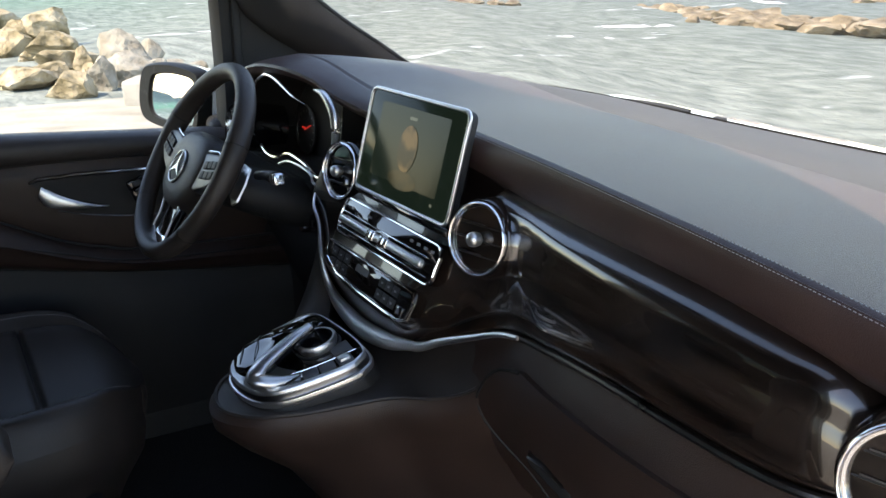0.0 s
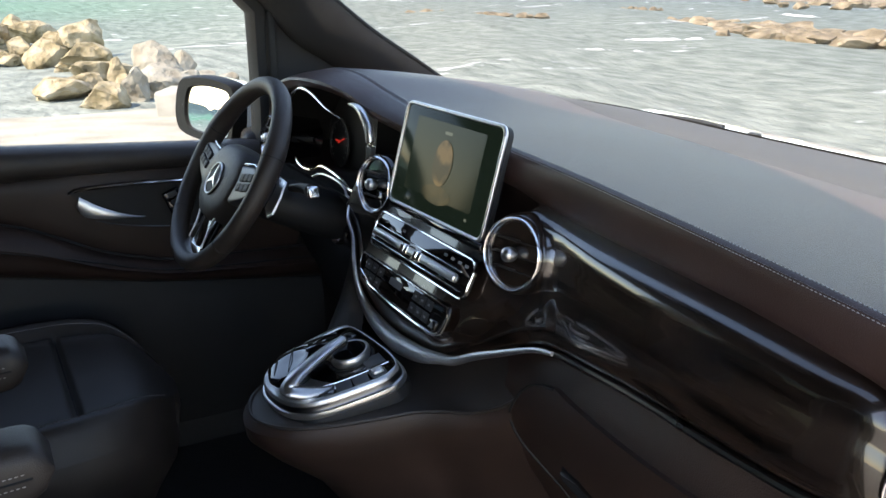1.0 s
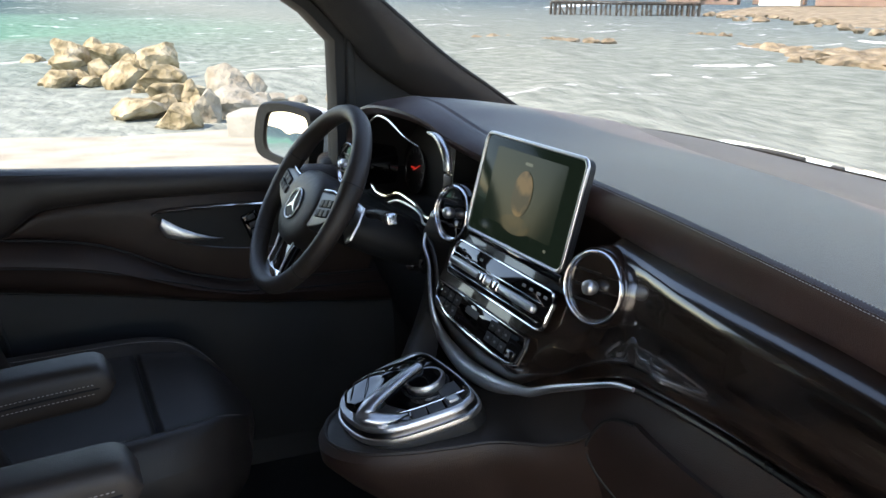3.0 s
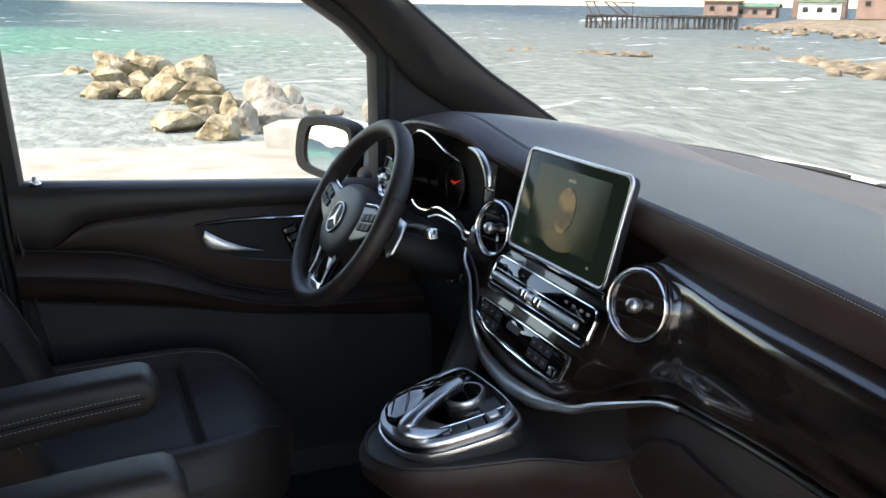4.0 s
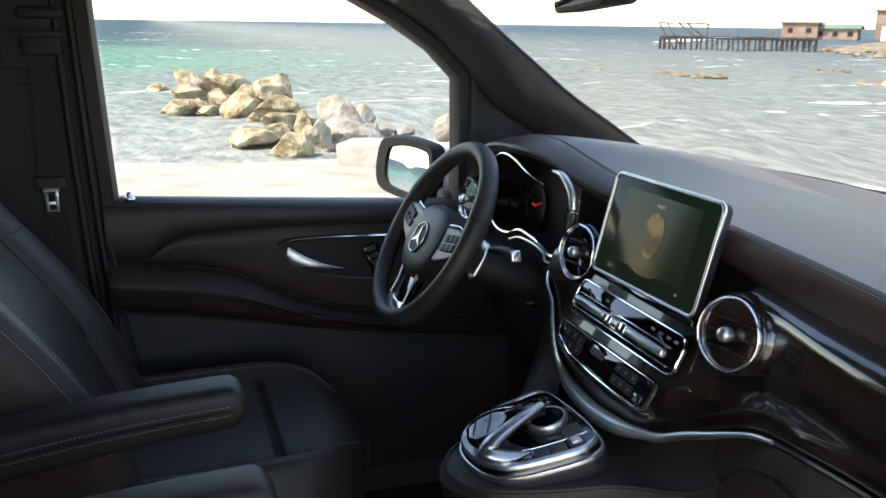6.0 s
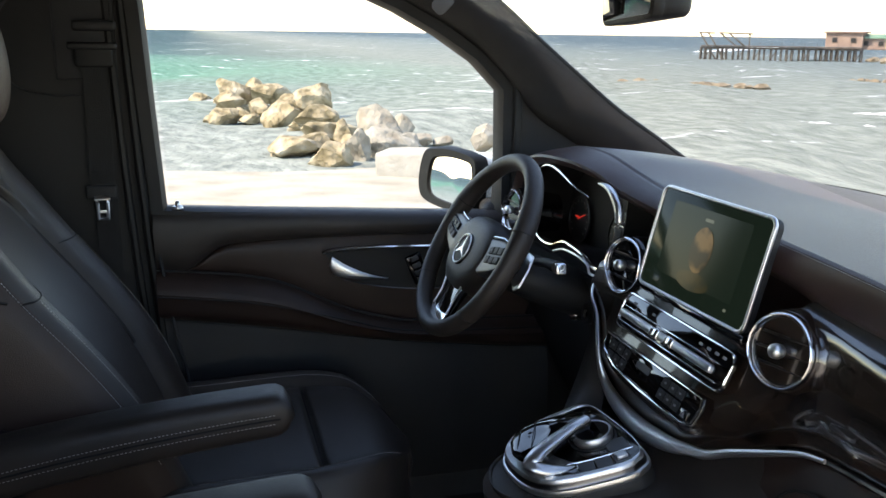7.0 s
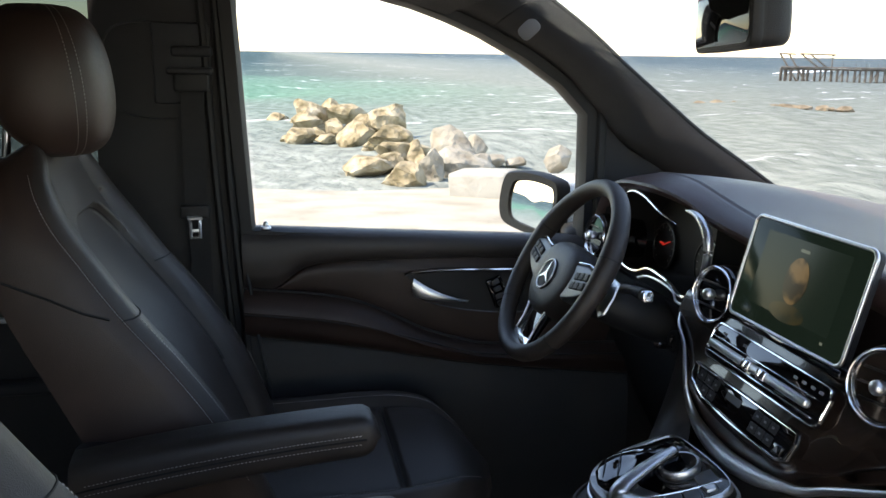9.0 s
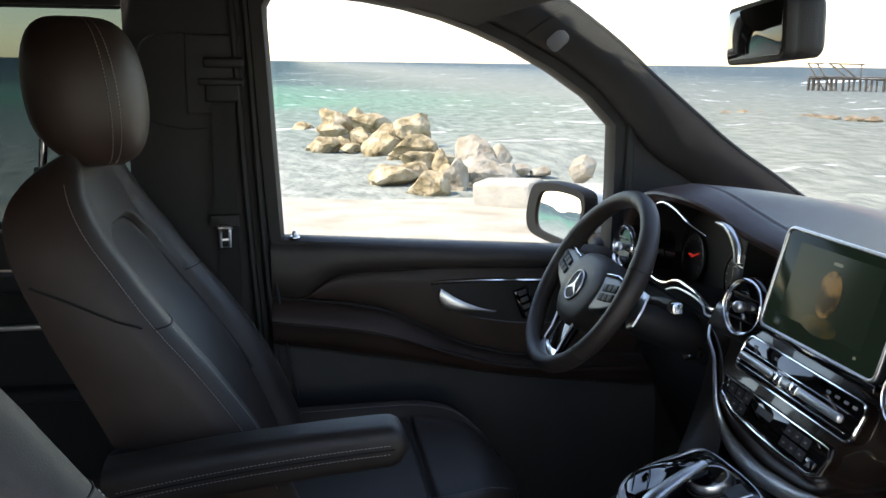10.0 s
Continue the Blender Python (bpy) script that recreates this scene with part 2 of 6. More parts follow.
TRIM_LOW = [(-0.290, 0.957), (-0.250, 0.938), (-0.209, 0.917), (-0.180, 0.893), (-0.168, 0.868), (-0.155, 0.838), (-0.130, 0.815), (-0.10, 0.803), (-0.045, 0.797), (0.02, 0.806), (0.07, 0.816), (0.12, 0.834), (0.165, 0.851), (0.22, 0.880), (0.31, 0.909), (0.48, 0.944), (0.65, 0.962), (0.86, 0.978)]


def ease(x, a, b):
    u = min(1, max(0, (x - a) / (b - a)))
    return u * u * (3 - 2 * u)


def glass_foot(x):
    """Where the windscreen meets the dashboard."""
    k = min(abs(x), 0.76) / 0.74
    return 0.80 - 0.33 * k ** 5, 1.035 + 0.038 * k ** 3


PAD_END = [(-0.80, 0.40), (-0.70, 0.47), (-0.40, 0.50), (0.0, 0.455), (0.16, 0.43), (0.37, 0.385), (0.52, 0.355), (0.70, 0.31), (0.90, 0.27)]


def pad_end(x):
    return max(along(x, STITCH_Y) + 0.16, along(x, PAD_END))


def pad_z(x, y):
    ys, zs = along(x, STITCH_Y), along(x, STITCH_Z)
    yw, zw = glass_foot(x)
    u = max(0, (y - ys) / (yw - ys))
    return zs + (zw - zs) * u ** 1.35


dash = thing("dashboard", "dark brown leather dashboard with glossy dark wood trim", "dashboard", (0, 0.2, 0.25))
rows, strip, edge, seam_a, seam_b = [], [], [], [], []
XS = list(np.linspace(-0.80, 0.90, 86))
for x in XS:
    ys, zs = along(x, STITCH_Y), along(x, STITCH_Z)
    yl, zl = along(x, LIP_Y), along(x, LIP_Z)
    ye = min(pad_end(x), glass_foot(x)[0] - 0.012)
    r = []
    for u in np.linspace(0, 1, 12):
        y = ye + (ys + 0.010 - ye) * u
        r.append((x, y, pad_z(x, y)))
    r += [(x, ys + 0.004, zs), (x, ys, zs - 0.0022), (x, ys - 0.004, zs - 0.0005)]
    for p in spline([(x, ys - 0.005, zs - 0.0008), (x, (ys + yl) / 2 - 0.006, zs - 0.35 * (zs - zl)), (x, yl - 0.002, zl), (x, yl + 0.010, zl - 0.016)], 9)[1:]:
        r.append(p)
    r += [(x, yl + 0.02, zl - 0.017), (x, yl + 0.03, zl - 0.017), (x, yl + 0.04, zl - 0.016)] if x < -0.24 else [(x, yl + 0.045, zl - 0.026), (x, yl + 0.07, zl - 0.07), (x, yl + 0.075, zl - 0.12)]
    rows.append(r)
    seam_a.append((x, ys + 0.006, zs + 0.0004))
    seam_b.append((x, ys - 0.007, zs - 0.0012))
    yw, zw = glass_foot(x)
    strip.append([(x, ye - 0.004, pad_z(x, ye) - 0.006), (x, ye + 0.004, pad_z(x, ye) - 0.004), (x, (ye + yw) / 2, (pad_z(x, ye) + zw) / 2 - 0.002), (x, yw + 0.02, zw - 0.004)])
pad = part("top_pad", skin(rows), PAD, dash, "dark brown leather top pad with a twin seam")
pad.matrix_parent_inverse = Matrix.Translation(-dash.location)
base_inv = Matrix.Translation(-dash.location)


def dpart(name, bm, mat, label="", sharp=40):
    ob = part(name, bm, mat, dash, label, sharp)
    ob.matrix_parent_inverse = base_inv
    return ob


for seam in (seam_a, seam_b):
    part("seam_stitching", stitches([p for p in seam if p[0] > -0.66], 0.0048, 0.0005), DIMTHREAD, pad, "grey thread seam")
dpart("defroster_strip", thick(strip, (0, 0, -0.02)), material("strip_plastic", (0.080, 0.077, 0.072), 0.6, grain=0.3, grain_size=900, mottle=0.15), "grey plastic strip along the windscreen")

# wood trim: a shelf under the padded lip, a tight roll and a long, nearly flat face
TX = list(np.linspace(-0.285, 0.74, 130)) + [0.74 + 0.052 * math.sin(math.pi / 2 * k / 16) for k in range(1, 17)]
ROLL = [(0.020, 0.0), (0.012, -0.0025), (0.004, -0.0052), (-0.004, -0.0080), (-0.0095, -0.0106), (-0.0140, -0.0146), (-0.0170, -0.0206), (-0.0188, -0.028), (-0.0194, -0.036)]
VS = [0.0, 0.08, 0.17, 0.27, 0.38, 0.50, 0.62, 0.74, 0.84, 0.92, 0.97, 1.0]


def end_round(x):
    k = min(1.0, max(0.0, (x - 0.74) / 0.052))
    return 1 - math.sqrt(1 - k * k)


def trim_top(x):
    return 0.998 + (1.066 - 0.998) * ease(x, 0.165, 0.215) + 0.006 * ease(x, 0.3, 0.65) - 0.030 * end_round(x)


def trim_point(x, j):
    """Point j of the profile at x: first the roll of the top edge, then the face down to the lower edge."""
    top, low = trim_top(x), along(x, TRIM_LOW)
    y0 = along(x, TRIM_Y) + 0.022 * end_round(x)
    if j < len(ROLL):
        dy, dz = ROLL[j]
    else:
        v = VS[j - len(ROLL) + 1]
        dy = -0.0194 - 0.004 * math.sin(math.pi * min(1, v * 1.1)) + 0.012 * max(0, (v - 0.8) / 0.2) ** 2
        dz = -0.036 + (low - top + 0.036) * v
    z = top + dz
    k = ease(x, 0.07, 0.28)
    dy -= 0.008 * max(0.0, -0.036 - dz) / max(0.02, top - low - 0.036)
    ycen = -0.45 * max(0, 0.99 - z) if z > 0.872 else -0.053 + 0.30 * (0.872 - z)
    return (x, (ycen + max(0, dy)) * (1 - k) + (y0 + dy) * k, z)


trim_rows = []
for x in TX:
    r = [trim_point(x, j) for j in range(len(ROLL) + len(VS) - 1)]
    trim_rows.append(r + [(x, r[-1][1] + 0.03, r[-1][2] - 0.003)])
end = trim_rows[-1]
trim_rows.append([(p[0] + 0.001, p[1] + 0.03, p[2]) for p in end])
trim = dpart("wood_trim", skin(trim_rows), WOOD, "glossy dark grained wood trim", 60)


def trim_face(x, z):
    x = min(x, 0.79)
    pts = [trim_point(x, j) for j in range(len(ROLL) + len(VS) - 2, 1, -1)]
    return float(np.interp(z, [p[2] for p in pts], [p[1] for p in pts]))


dpart("end_panel", thick([[(x, along(x, TRIM_Y) + 0.016, z) for z in np.linspace(1.095, 0.90, 8)] for x in np.linspace(0.70, 0.90, 8)], (0, 0.02, 0)), PAD, "dark leather panel round the outer vent")
STRIP = [(-0.300, 0.0, 0.962, 0.003), (-0.250, -0.0295, 0.942, 0.0032), (-0.209, -0.039, 0.921, 0.0036), (-0.174, -0.052, 0.890, 0.0042), (-0.157, -0.055, 0.858, 0.0055), (-0.142, -0.050, 0.828, 0.0088), (-0.108, -0.046, 0.806, 0.0128), (-0.045, -0.044, 0.796, 0.0150), (0.02, -0.046, 0.804, 0.0142), (0.07, -0.047, 0.815, 0.0112), (0.12, -0.050, 0.832, 0.008), (0.165, -0.054, 0.848, 0.0065), (0.21, -0.050, 0.872, 0.0055), (0.26, -0.040, 0.895, 0.0045), (0.31, -0.030, 0.917, 0.0035), (0.35, -0.030, 0.928, 0.003)]
curve = [c if c[0] < -0.16 else (c[0], min(c[1], trim_face(c[0], along(c[0], TRIM_LOW) + 0.003) - 0.006), *c[2:]) for c in spline(STRIP, 90)]
dpart("silver_strip", tube([c[:3] for c in curve], [c[3] for c in curve], sides=16, flat=0.75, up=(0, -1, 0.3)), SATIN, "satin silver strip round the centre stack")
dpart("trim_edge", tube([(x, trim_face(x, along(x, TRIM_LOW)) - 0.001, along(x, TRIM_LOW) - 0.006) for x in np.linspace(0.24, 0.79, 48)], 0.0045, sides=8), DIMMETAL, "thin dark chrome edge")

# lower passenger side
def low_face(x, z):
    y0 = along(x, TRIM_Y) - 0.008 if x > 0 else 0.01
    top = along(x, TRIM_LOW) - 0.012
    return y0 + along(top - z, [(-0.05, 0.0), (0, 0.004), (0.05, -0.018), (0.12, -0.012), (0.20, 0.03), (0.32, 0.10), (0.60, 0.30)])


dpart("lower_panel", thick([[(x, low_face(x, z), z) for z in np.linspace(along(x, TRIM_LOW) - 0.010, 0.33, 24)] for x in np.linspace(0.13, 0.88, 40)], (0, 0.02, 0)), BROWN, "brown leather lower panel")
LID = [(0.60, 0.345), (0.672, 0.311), (0.716, 0.263), (0.773, 0.222), (0.808, 0.233), (0.845, 0.268), (0.868, 0.33)]
lid_rows = []
for v in np.linspace(0, 1, 26):
    row = []
    for u in np.linspace(0, 1, 30):
        z0 = 0.868 + 0.06 * u
        z = z0 + (0.60 - z0) * v
        zz = 0.868 + (0.60 - 0.868) * v
        xl = along(zz, LID)
        x = xl + (0.86 - xl) * u
        row.append((x, low_face(x, z) - 0.006, z))
    lid_rows.append(row)
lid = dpart("glovebox_lid", thick(lid_rows, (0, 0.012, 0)), BROWN, "dark leather glovebox lid")
part("lid_seam", tube([(along(z, LID) + 0.001, low_face(along(z, LID), z) - 0.0065, z) for z in np.linspace(0.60, 0.866, 30)], 0.0022, sides=6), DARK, lid)
hm = facing((0.395, low_face(0.395, 0.766) - 0.006, 0.766), (0, -1, 0.1))
part("lid_handle", plate(rounded(0.085, 0.026, 0.010), 0.003, hm @ pose(0, 0, -0.001, 0, 0, -8), 0.0015), PLASTIC, lid, "black recessed release handle")
part("handle_lever", tube([hm @ Vector((-0.034, 0.006, 0.005)), hm @ Vector((0.0, 0.011, 0.008)), hm @ Vector((0.034, 0.002, 0.005))], 0.0045, sides=8, flat=0.6), DIMMETAL, lid)
dpart("kick_panel", thick([[(x, 0.03 + 0.5 * max(0, 0.92 - z) ** 1.2, z) for z in np.linspace(0.93, 0.30, 16)] for x in np.linspace(-0.86, -0.20, 20)], (0, 0.02, 0)), PLASTIC, "black lower panel under the steering column")
# closing sheet under the dashboard, its shade put into the near-black colour
dpart("bulkhead", box(1.72, 0.03, 0.80, 0.01, pose(0.02, 0.42, 0.62)), DARK, "inner face of the dashboard, near-black to stand for shade")
# face between hood and lower panel behind the wheel
dpart("driver_fascia", thick([[(x, 0.035 + 0.3 * max(0, 0.95 - z) + 0.2 * max(0, z - 0.99), z) for z in np.linspace(0.950, 0.86, 8)] for x in np.linspace(-0.84, -0.30, 24)], (0, 0.012, 0)), PLASTIC)


# ---- air vents ----
def air_vent(at, turn, tilt, group_label):
    m = Matrix.Translation(at) @ pose(0, 0, 0, 0, 0, turn) @ pose(0, 0, 0, 90 - tilt, 0, 0)
    R = 0.0475
    prof = [(R - 0.002, -0.055), (R, -0.016), (R + 0.0005, -0.003), (R - 0.0006, 0.0018), (R - 0.0022, 0.0032), (R - 0.0038, 0.0018), (R - 0.0046, -0.003), (R - 0.0052, -0.0026), (R - 0.0062, -0.0014), (R - 0.0072, -0.003), (R - 0.0078, -0.03)]
    body = dpart("air_vent", lathe([(R - 0.004, -0.05), (R - 0.002, -0.075), (0.01, -0.08)], m), PLASTIC, "round air vent with a chrome ring")
    part("vent_ring", lathe(prof, m, 56, caps=False), CHROME, body, "polished chrome ring", 50)
    part("vent_bowl", lathe([(R - 0.0076, -0.006), (R - 0.0085, -0.034), (0.02, -0.040), (0.001, -0.040)], m, 40, caps=False), DARK, body)
    for h in (-0.020, -0.001, 0.018):
        w = 2 * math.sqrt((R - 0.0084) ** 2 - h * h)
        part("vent_slat", box(w, 0.0016, 0.022, 0.0006, m @ pose(0, h, -0.016, 8, 0, 0), 1), PLASTIC, body, "thin black slat")
        part("slat_edge", box(w * 0.55, 0.0012, 0.0012, 0.0, m @ pose(-0.012, h + 0.001, -0.0045)), DIMMETAL, body)
    for h in (-0.012, 0.012):
        part("vent_fin", box(0.0015, 0.060, 0.018, 0.0004, m @ pose(h, 0, -0.030), 1), PLASTIC, body)
    part("vent_knob", lathe([(0.003, -0.02), (0.0045, -0.006), (0.0085, -0.002), (0.0098, 0.004), (0.0092, 0.010), (0.0062, 0.0135), (0.001, 0.0145)], m @ pose(0, 0.0, 0.0), 20), SATIN, body, "silver thumb knob")
    return body


# the cylinder that carries each vent out of the trim
def vent_barrel(at, turn, tilt, mat, name):
    m = Matrix.Translation(at) @ pose(0, 0, 0, 0, 0, turn) @ pose(0, 0, 0, 90 - tilt, 0, 0)
    return dpart(name, lathe([(0.0495, -0.006), (0.0520, -0.012), (0.0535, -0.03), (0.054, -0.10)], m, 48), mat, "glossy housing round the vent", 60)


VENTS = [((0.229, -0.010, 1.011), 14, 10), ((-0.185, -0.010, 1.011), 9, 10), ((-0.715, -0.012, 1.000), 4, 10), ((0.843, -0.075, 1.022), 16, 10)]
for at, turn, tilt in VENTS:
    air_vent(at, turn, tilt, "vents")
    vent_barrel(at, turn, tilt, WOOD if at[0] > 0 else PIANO, "vent_barrel")

# ---- centre stack panels ----
def stack_frame(z, x=0.0):
    """A frame on the centre stack: x right, y up the face, z out of it."""
    y = -0.45 * (0.99 - z)
    return facing((x, y, z), (0, -1, 0.45))


audio = dpart("audio_panel", plate(rounded(0.305, 0.060, 0.016), 0.004, stack_frame(0.949, 0.0), 0.003), PIANO, "glossy black audio panel with chrome outline")
rim_pts = [stack_frame(0.949, 0.0) @ Vector((u, v, 0.0045)) for u, v in rounded(0.301, 0.056, 0.015)]
part("chrome_outline", tube(rim_pts, 0.0017, sides=6, closed=True), CHROME, audio, "thin chrome outline")
m = stack_frame(0.949)
part("toggle_bar", box(0.262, 0.0125, 0.012, 0.004, m @ pose(-0.012, -0.006, 0.006)), SATIN, audio, "satin silver toggle bar")
for u in (-0.030, 0.012):
    part("toggle_button", box(0.022, 0.016, 0.012, 0.003, m @ pose(u, -0.006, 0.008)), CHROME, audio, "chrome toggle button")
part("bar_line", box(0.28, 0.0022, 0.004, 0.0008, m @ pose(-0.006, -0.019, 0.0050)), CHROME, audio)
part("bar_line", box(0.27, 0.0018, 0.004, 0.0006, m @ pose(-0.010, 0.006, 0.0050)), CHROME, audio)
for u in (-0.12, -0.06, 0.072, 0.092, 0.112, 0.130):
    part("button_mark", box(0.008, 0.004, 0.0012, 0.0, m @ pose(u, 0.016, 0.0046)), ICON, audio)
climate = dpart("climate_panel", plate([(-0.150, 0.022), (-0.150, 0.004), (-0.142, -0.008), (-0.09, -0.022), (0.07, -0.027), (0.115, -0.027), (0.135, -0.018), (0.140, 0.008), (0.134, 0.022)], 0.004, stack_frame(0.888, -0.006), 0.003), PIANO, "glossy black climate panel with chrome outline")
m = stack_frame(0.888, -0.006)
part("chrome_outline", tube([m @ Vector((u, v, 0.0050)) for u, v in [(-0.147, 0.020), (-0.147, 0.004), (-0.139, -0.007), (-0.09, -0.020), (-0.01, -0.0245), (0.07, -0.025), (0.113, -0.025), (0.132, -0.016), (0.137, 0.008), (0.131, 0.020), (0.0, 0.0205)]], 0.0018, sides=6, closed=True), CHROME, climate, "thin chrome outline")
part("display_window", plate(rounded(0.040, 0.011, 0.002), 0.001, m @ pose(-0.02, 0.006, 0.004)), BUTTON, climate)
for u in (-0.118, -0.096, -0.074, 0.046, 0.066, 0.086):
    for v in ((0.008, -0.010) if abs(u) < 0.12 else (0.008,)):
        b = part("climate_button", box(0.0185, 0.0145, 0.002, 0.0006, m @ pose(u, v, 0.0040)), PLASTIC, climate, "small black button")
        part("button_mark", box(0.005, 0.003, 0.0008, 0.0, m @ pose(u, v, 0.0052)), ICON, b)
hz = part("hazard_button", box(0.020, 0.013, 0.005, 0.0015, m @ pose(0.112, -0.012, 0.0045)), PIANO, climate, "hazard button with a small triangle")
part("hazard_mark", plate([(-0.005, -0.004), (0.005, -0.004), (0.0, 0.005)], 0.0008, m @ pose(0.112, -0.012, 0.0072)), ICON, hz)

# ---- instrument cluster in its hood ----
arch = [(x, along(x, LIP_Y) + 0.008, along(x, LIP_Z) - 0.014) for x in np.linspace(-0.745, -0.27, 30)]
bottom = [(-0.27, 0.03, 1.0), (-0.31, 0.03, 0.955), (-0.40, 0.03, 0.955), (-0.48, 0.03, 0.962), (-0.56, 0.03, 0.953), (-0.66, 0.03, 0.95), (-0.745, 0.03, 0.99)]
loop = arch + spline(bottom, 20)
cx, cz = -0.485, 1.04
deep = [(cx + (p[0] - cx) * 0.86, 0.125, cz + (p[2] - cz) * (0.80 if p[2] > cz else 1.08)) for p in loop]
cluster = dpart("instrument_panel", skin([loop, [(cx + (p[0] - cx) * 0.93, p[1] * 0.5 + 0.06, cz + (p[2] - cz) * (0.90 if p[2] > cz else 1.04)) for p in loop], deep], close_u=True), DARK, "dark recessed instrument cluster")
bmx = bmesh.new()
bmx.faces.new([bmx.verts.new(p) for p in deep])
part("cluster_face", bmx, DIALFACE, cluster)
for dx, red in ((-0.632, True), (-0.44, False)):
    dm = facing((dx, 0.118, 0.992), (0, -1, 0.1))
    dial = part("dial", lathe([(0.052, 0.0), (0.052, 0.004), (0.047, 0.005), (0.046, 0.002), (0.001, 0.002)], dm, 40), DIALFACE, cluster, "round dial with a dark face")
    for k in range(13):
        a = radians(225 - 270 * k / 12)
        part("dial_mark", box(0.006, 0.0014, 0.0008, 0.0, dm @ pose(0.040 * math.cos(a), 0.040 * math.sin(a), 0.0030, 0, 0, math.degrees(a))), DIALMARK, dial)
    part("needle", box(0.036, 0.0022, 0.0016, 0.0004, dm @ pose(0.012, 0.006, 0.0045, 0, 0, 24), 1), DIALRED if red else DIALMARK, dial, "red needle" if red else "needle")
    if red:
        part("dial_text", box(0.020, 0.004, 0.0008, 0.0, dm @ pose(-0.010, 0.003, 0.0032)), DIALRED, dial)
part("right_arc", tube(spline([(-0.357, 0.022, 1.118), (-0.323, 0.022, 1.118), (-0.292, 0.022, 1.107), (-0.269, 0.022, 1.083), (-0.266, 0.022, 1.048), (-0.278, 0.022, 1.023), (-0.305, 0.022, 0.988)], 30), [0.0015 + 0.0070 * math.sin(math.pi * k / 29) ** 0.8 for k in range(30)], sides=12), SATIN, cluster, "satin silver arc")
part("left_arc", tube(spline([(-0.621, 0.000, 1.078), (-0.599, 0.000, 1.102), (-0.571, 0.000, 1.117), (-0.533, 0.000, 1.126), (-0.483, 0.000, 1.122), (-0.412, 0.000, 1.104), (-0.346, 0.000, 1.095)], 30), [0.0030] * 20 + [0.0030 - 0.0002 * k for k in range(10)], sides=8), CHROME, cluster, "thin chrome arc")
part("lower_arc", tube(spline([(-0.646, 0.020, 0.967), (-0.608, 0.020, 0.955), (-0.554, 0.020, 0.958), (-0.494, 0.020, 0.977), (-0.437, 0.020, 0.977), (-0.396, 0.020, 0.972), (-0.361, 0.020, 0.962), (-0.331, 0.020, 0.964), (-0.308, 0.020, 0.982)], 44), 0.0036, sides=8), CHROME, cluster, "wavy chrome arc")
part("column_arc", tube(spline([(-0.531, 0.015, 0.950), (-0.481, 0.015, 0.965), (-0.411, 0.015, 0.968), (-0.370, 0.015, 0.962), (-0.357, 0.015, 0.949), (-0.319, 0.015, 0.953), (-0.298, 0.015, 0.963)], 30), 0.0026, sides=8), SATIN, cluster, "thin satin arc")
ign = dpart("ignition_lock", lathe([(0.022, -0.01), (0.022, 0.006), (0.018, 0.009), (0.012, 0.009), (0.011, 0.004), (0.001, 0.004)], facing((-0.365, 0.025, 0.868), (0.1, -1, 0.15)), 28), PLASTIC, "black ignition lock on the dashboard")
part("lock_slot", box(0.005, 0.014, 0.006, 0.001, facing((-0.364, 0.014, 0.869), (0.1, -1, 0.15))), DIMMETAL, ign)
dpart("headlamp_knob", lathe([(0.012, -0.01), (0.012, 0.012), (0.009, 0.015), (0.001, 0.015)], facing((-0.43, 0.03, 0.845), (0.2, -1, 0.2)), 20), CHROME, "small chrome switch")

# ---- display ----
display = thing("display_screen", "tablet-like central display with silver frame, lit dark green", "display screen", (0.003, 0.03, 1.0))
DC = Vector((0.003, 0.016, 1.076))
dn = (0.03, -1, 0.255)
dm = facing(DC, dn)
dinv = Matrix.Translation(-display.location)


def spart(name, bm, mat, label="", parent=None):
    ob = part(name, bm, mat, parent or display, label)
    if not parent:
        ob.matrix_parent_inverse = dinv
    return ob


spart("housing", plate(rounded(0.270, 0.158, 0.014), 0.012, dm @ pose(0, 0, -0.0125), 0.004, 3), PLASTIC, "slim black housing")
spart("frame", tube([dm @ Vector((u, v, 0.0)) for u, v in rounded(0.2685, 0.1565, 0.013, 8)], 0.0032, sides=10, closed=True), SATIN, "satin silver frame")
glassy = spart("cover_glass", plate(rounded(0.265, 0.153, 0.011), 0.0015, dm @ pose(0, 0, -0.0005), 0.0006), SCREEN, "glossy dark green cover glass")
for nm, w, h, u, v, mat, lab in (("image_area", 0.190, 0.112, 0.0, 0.006, PANEL, "dim picture area"), ("menu_text", 0.020, 0.0045, 0.0, 0.048, SCREENTEXT, ""), ("menu_text", 0.032, 0.0030, 0.062, 0.042, PANEL, ""), ("menu_text", 0.006, 0.004, 0.088, -0.060, SCREENTEXT, "")):
    spart(nm, plate(rounded(w, h, min(0.003, h * 0.2), 3), 0.0003, dm @ pose(u, v, 0.0012 if nm == "image_area" else 0.0016)), mat, lab, glassy)
spart("table_glow", plate([(0.040 * math.cos(a) + 0.0, 0.014 * math.sin(a)) for a in np.linspace(0, 2 * math.pi, 33)[:-1]], 0.0003, dm @ pose(0.0, -0.043, 0.00165)), FLOORGLOW, "", glassy)
spart("globe_picture", plate([(0.0255 * math.cos(a), 0.034 * math.sin(a)) for a in np.linspace(0, 2 * math.pi, 41)[:-1]], 0.0003, dm @ pose(0.0, 0.004, 0.0020)), GLOBE, "golden globe shown on the screen", glassy)
spart("stand", box(0.12, 0.06, 0.07, 0.015, pose(0.003, 0.06, 1.05, -14, 0, 0)), PLASTIC, "black stand behind the display")
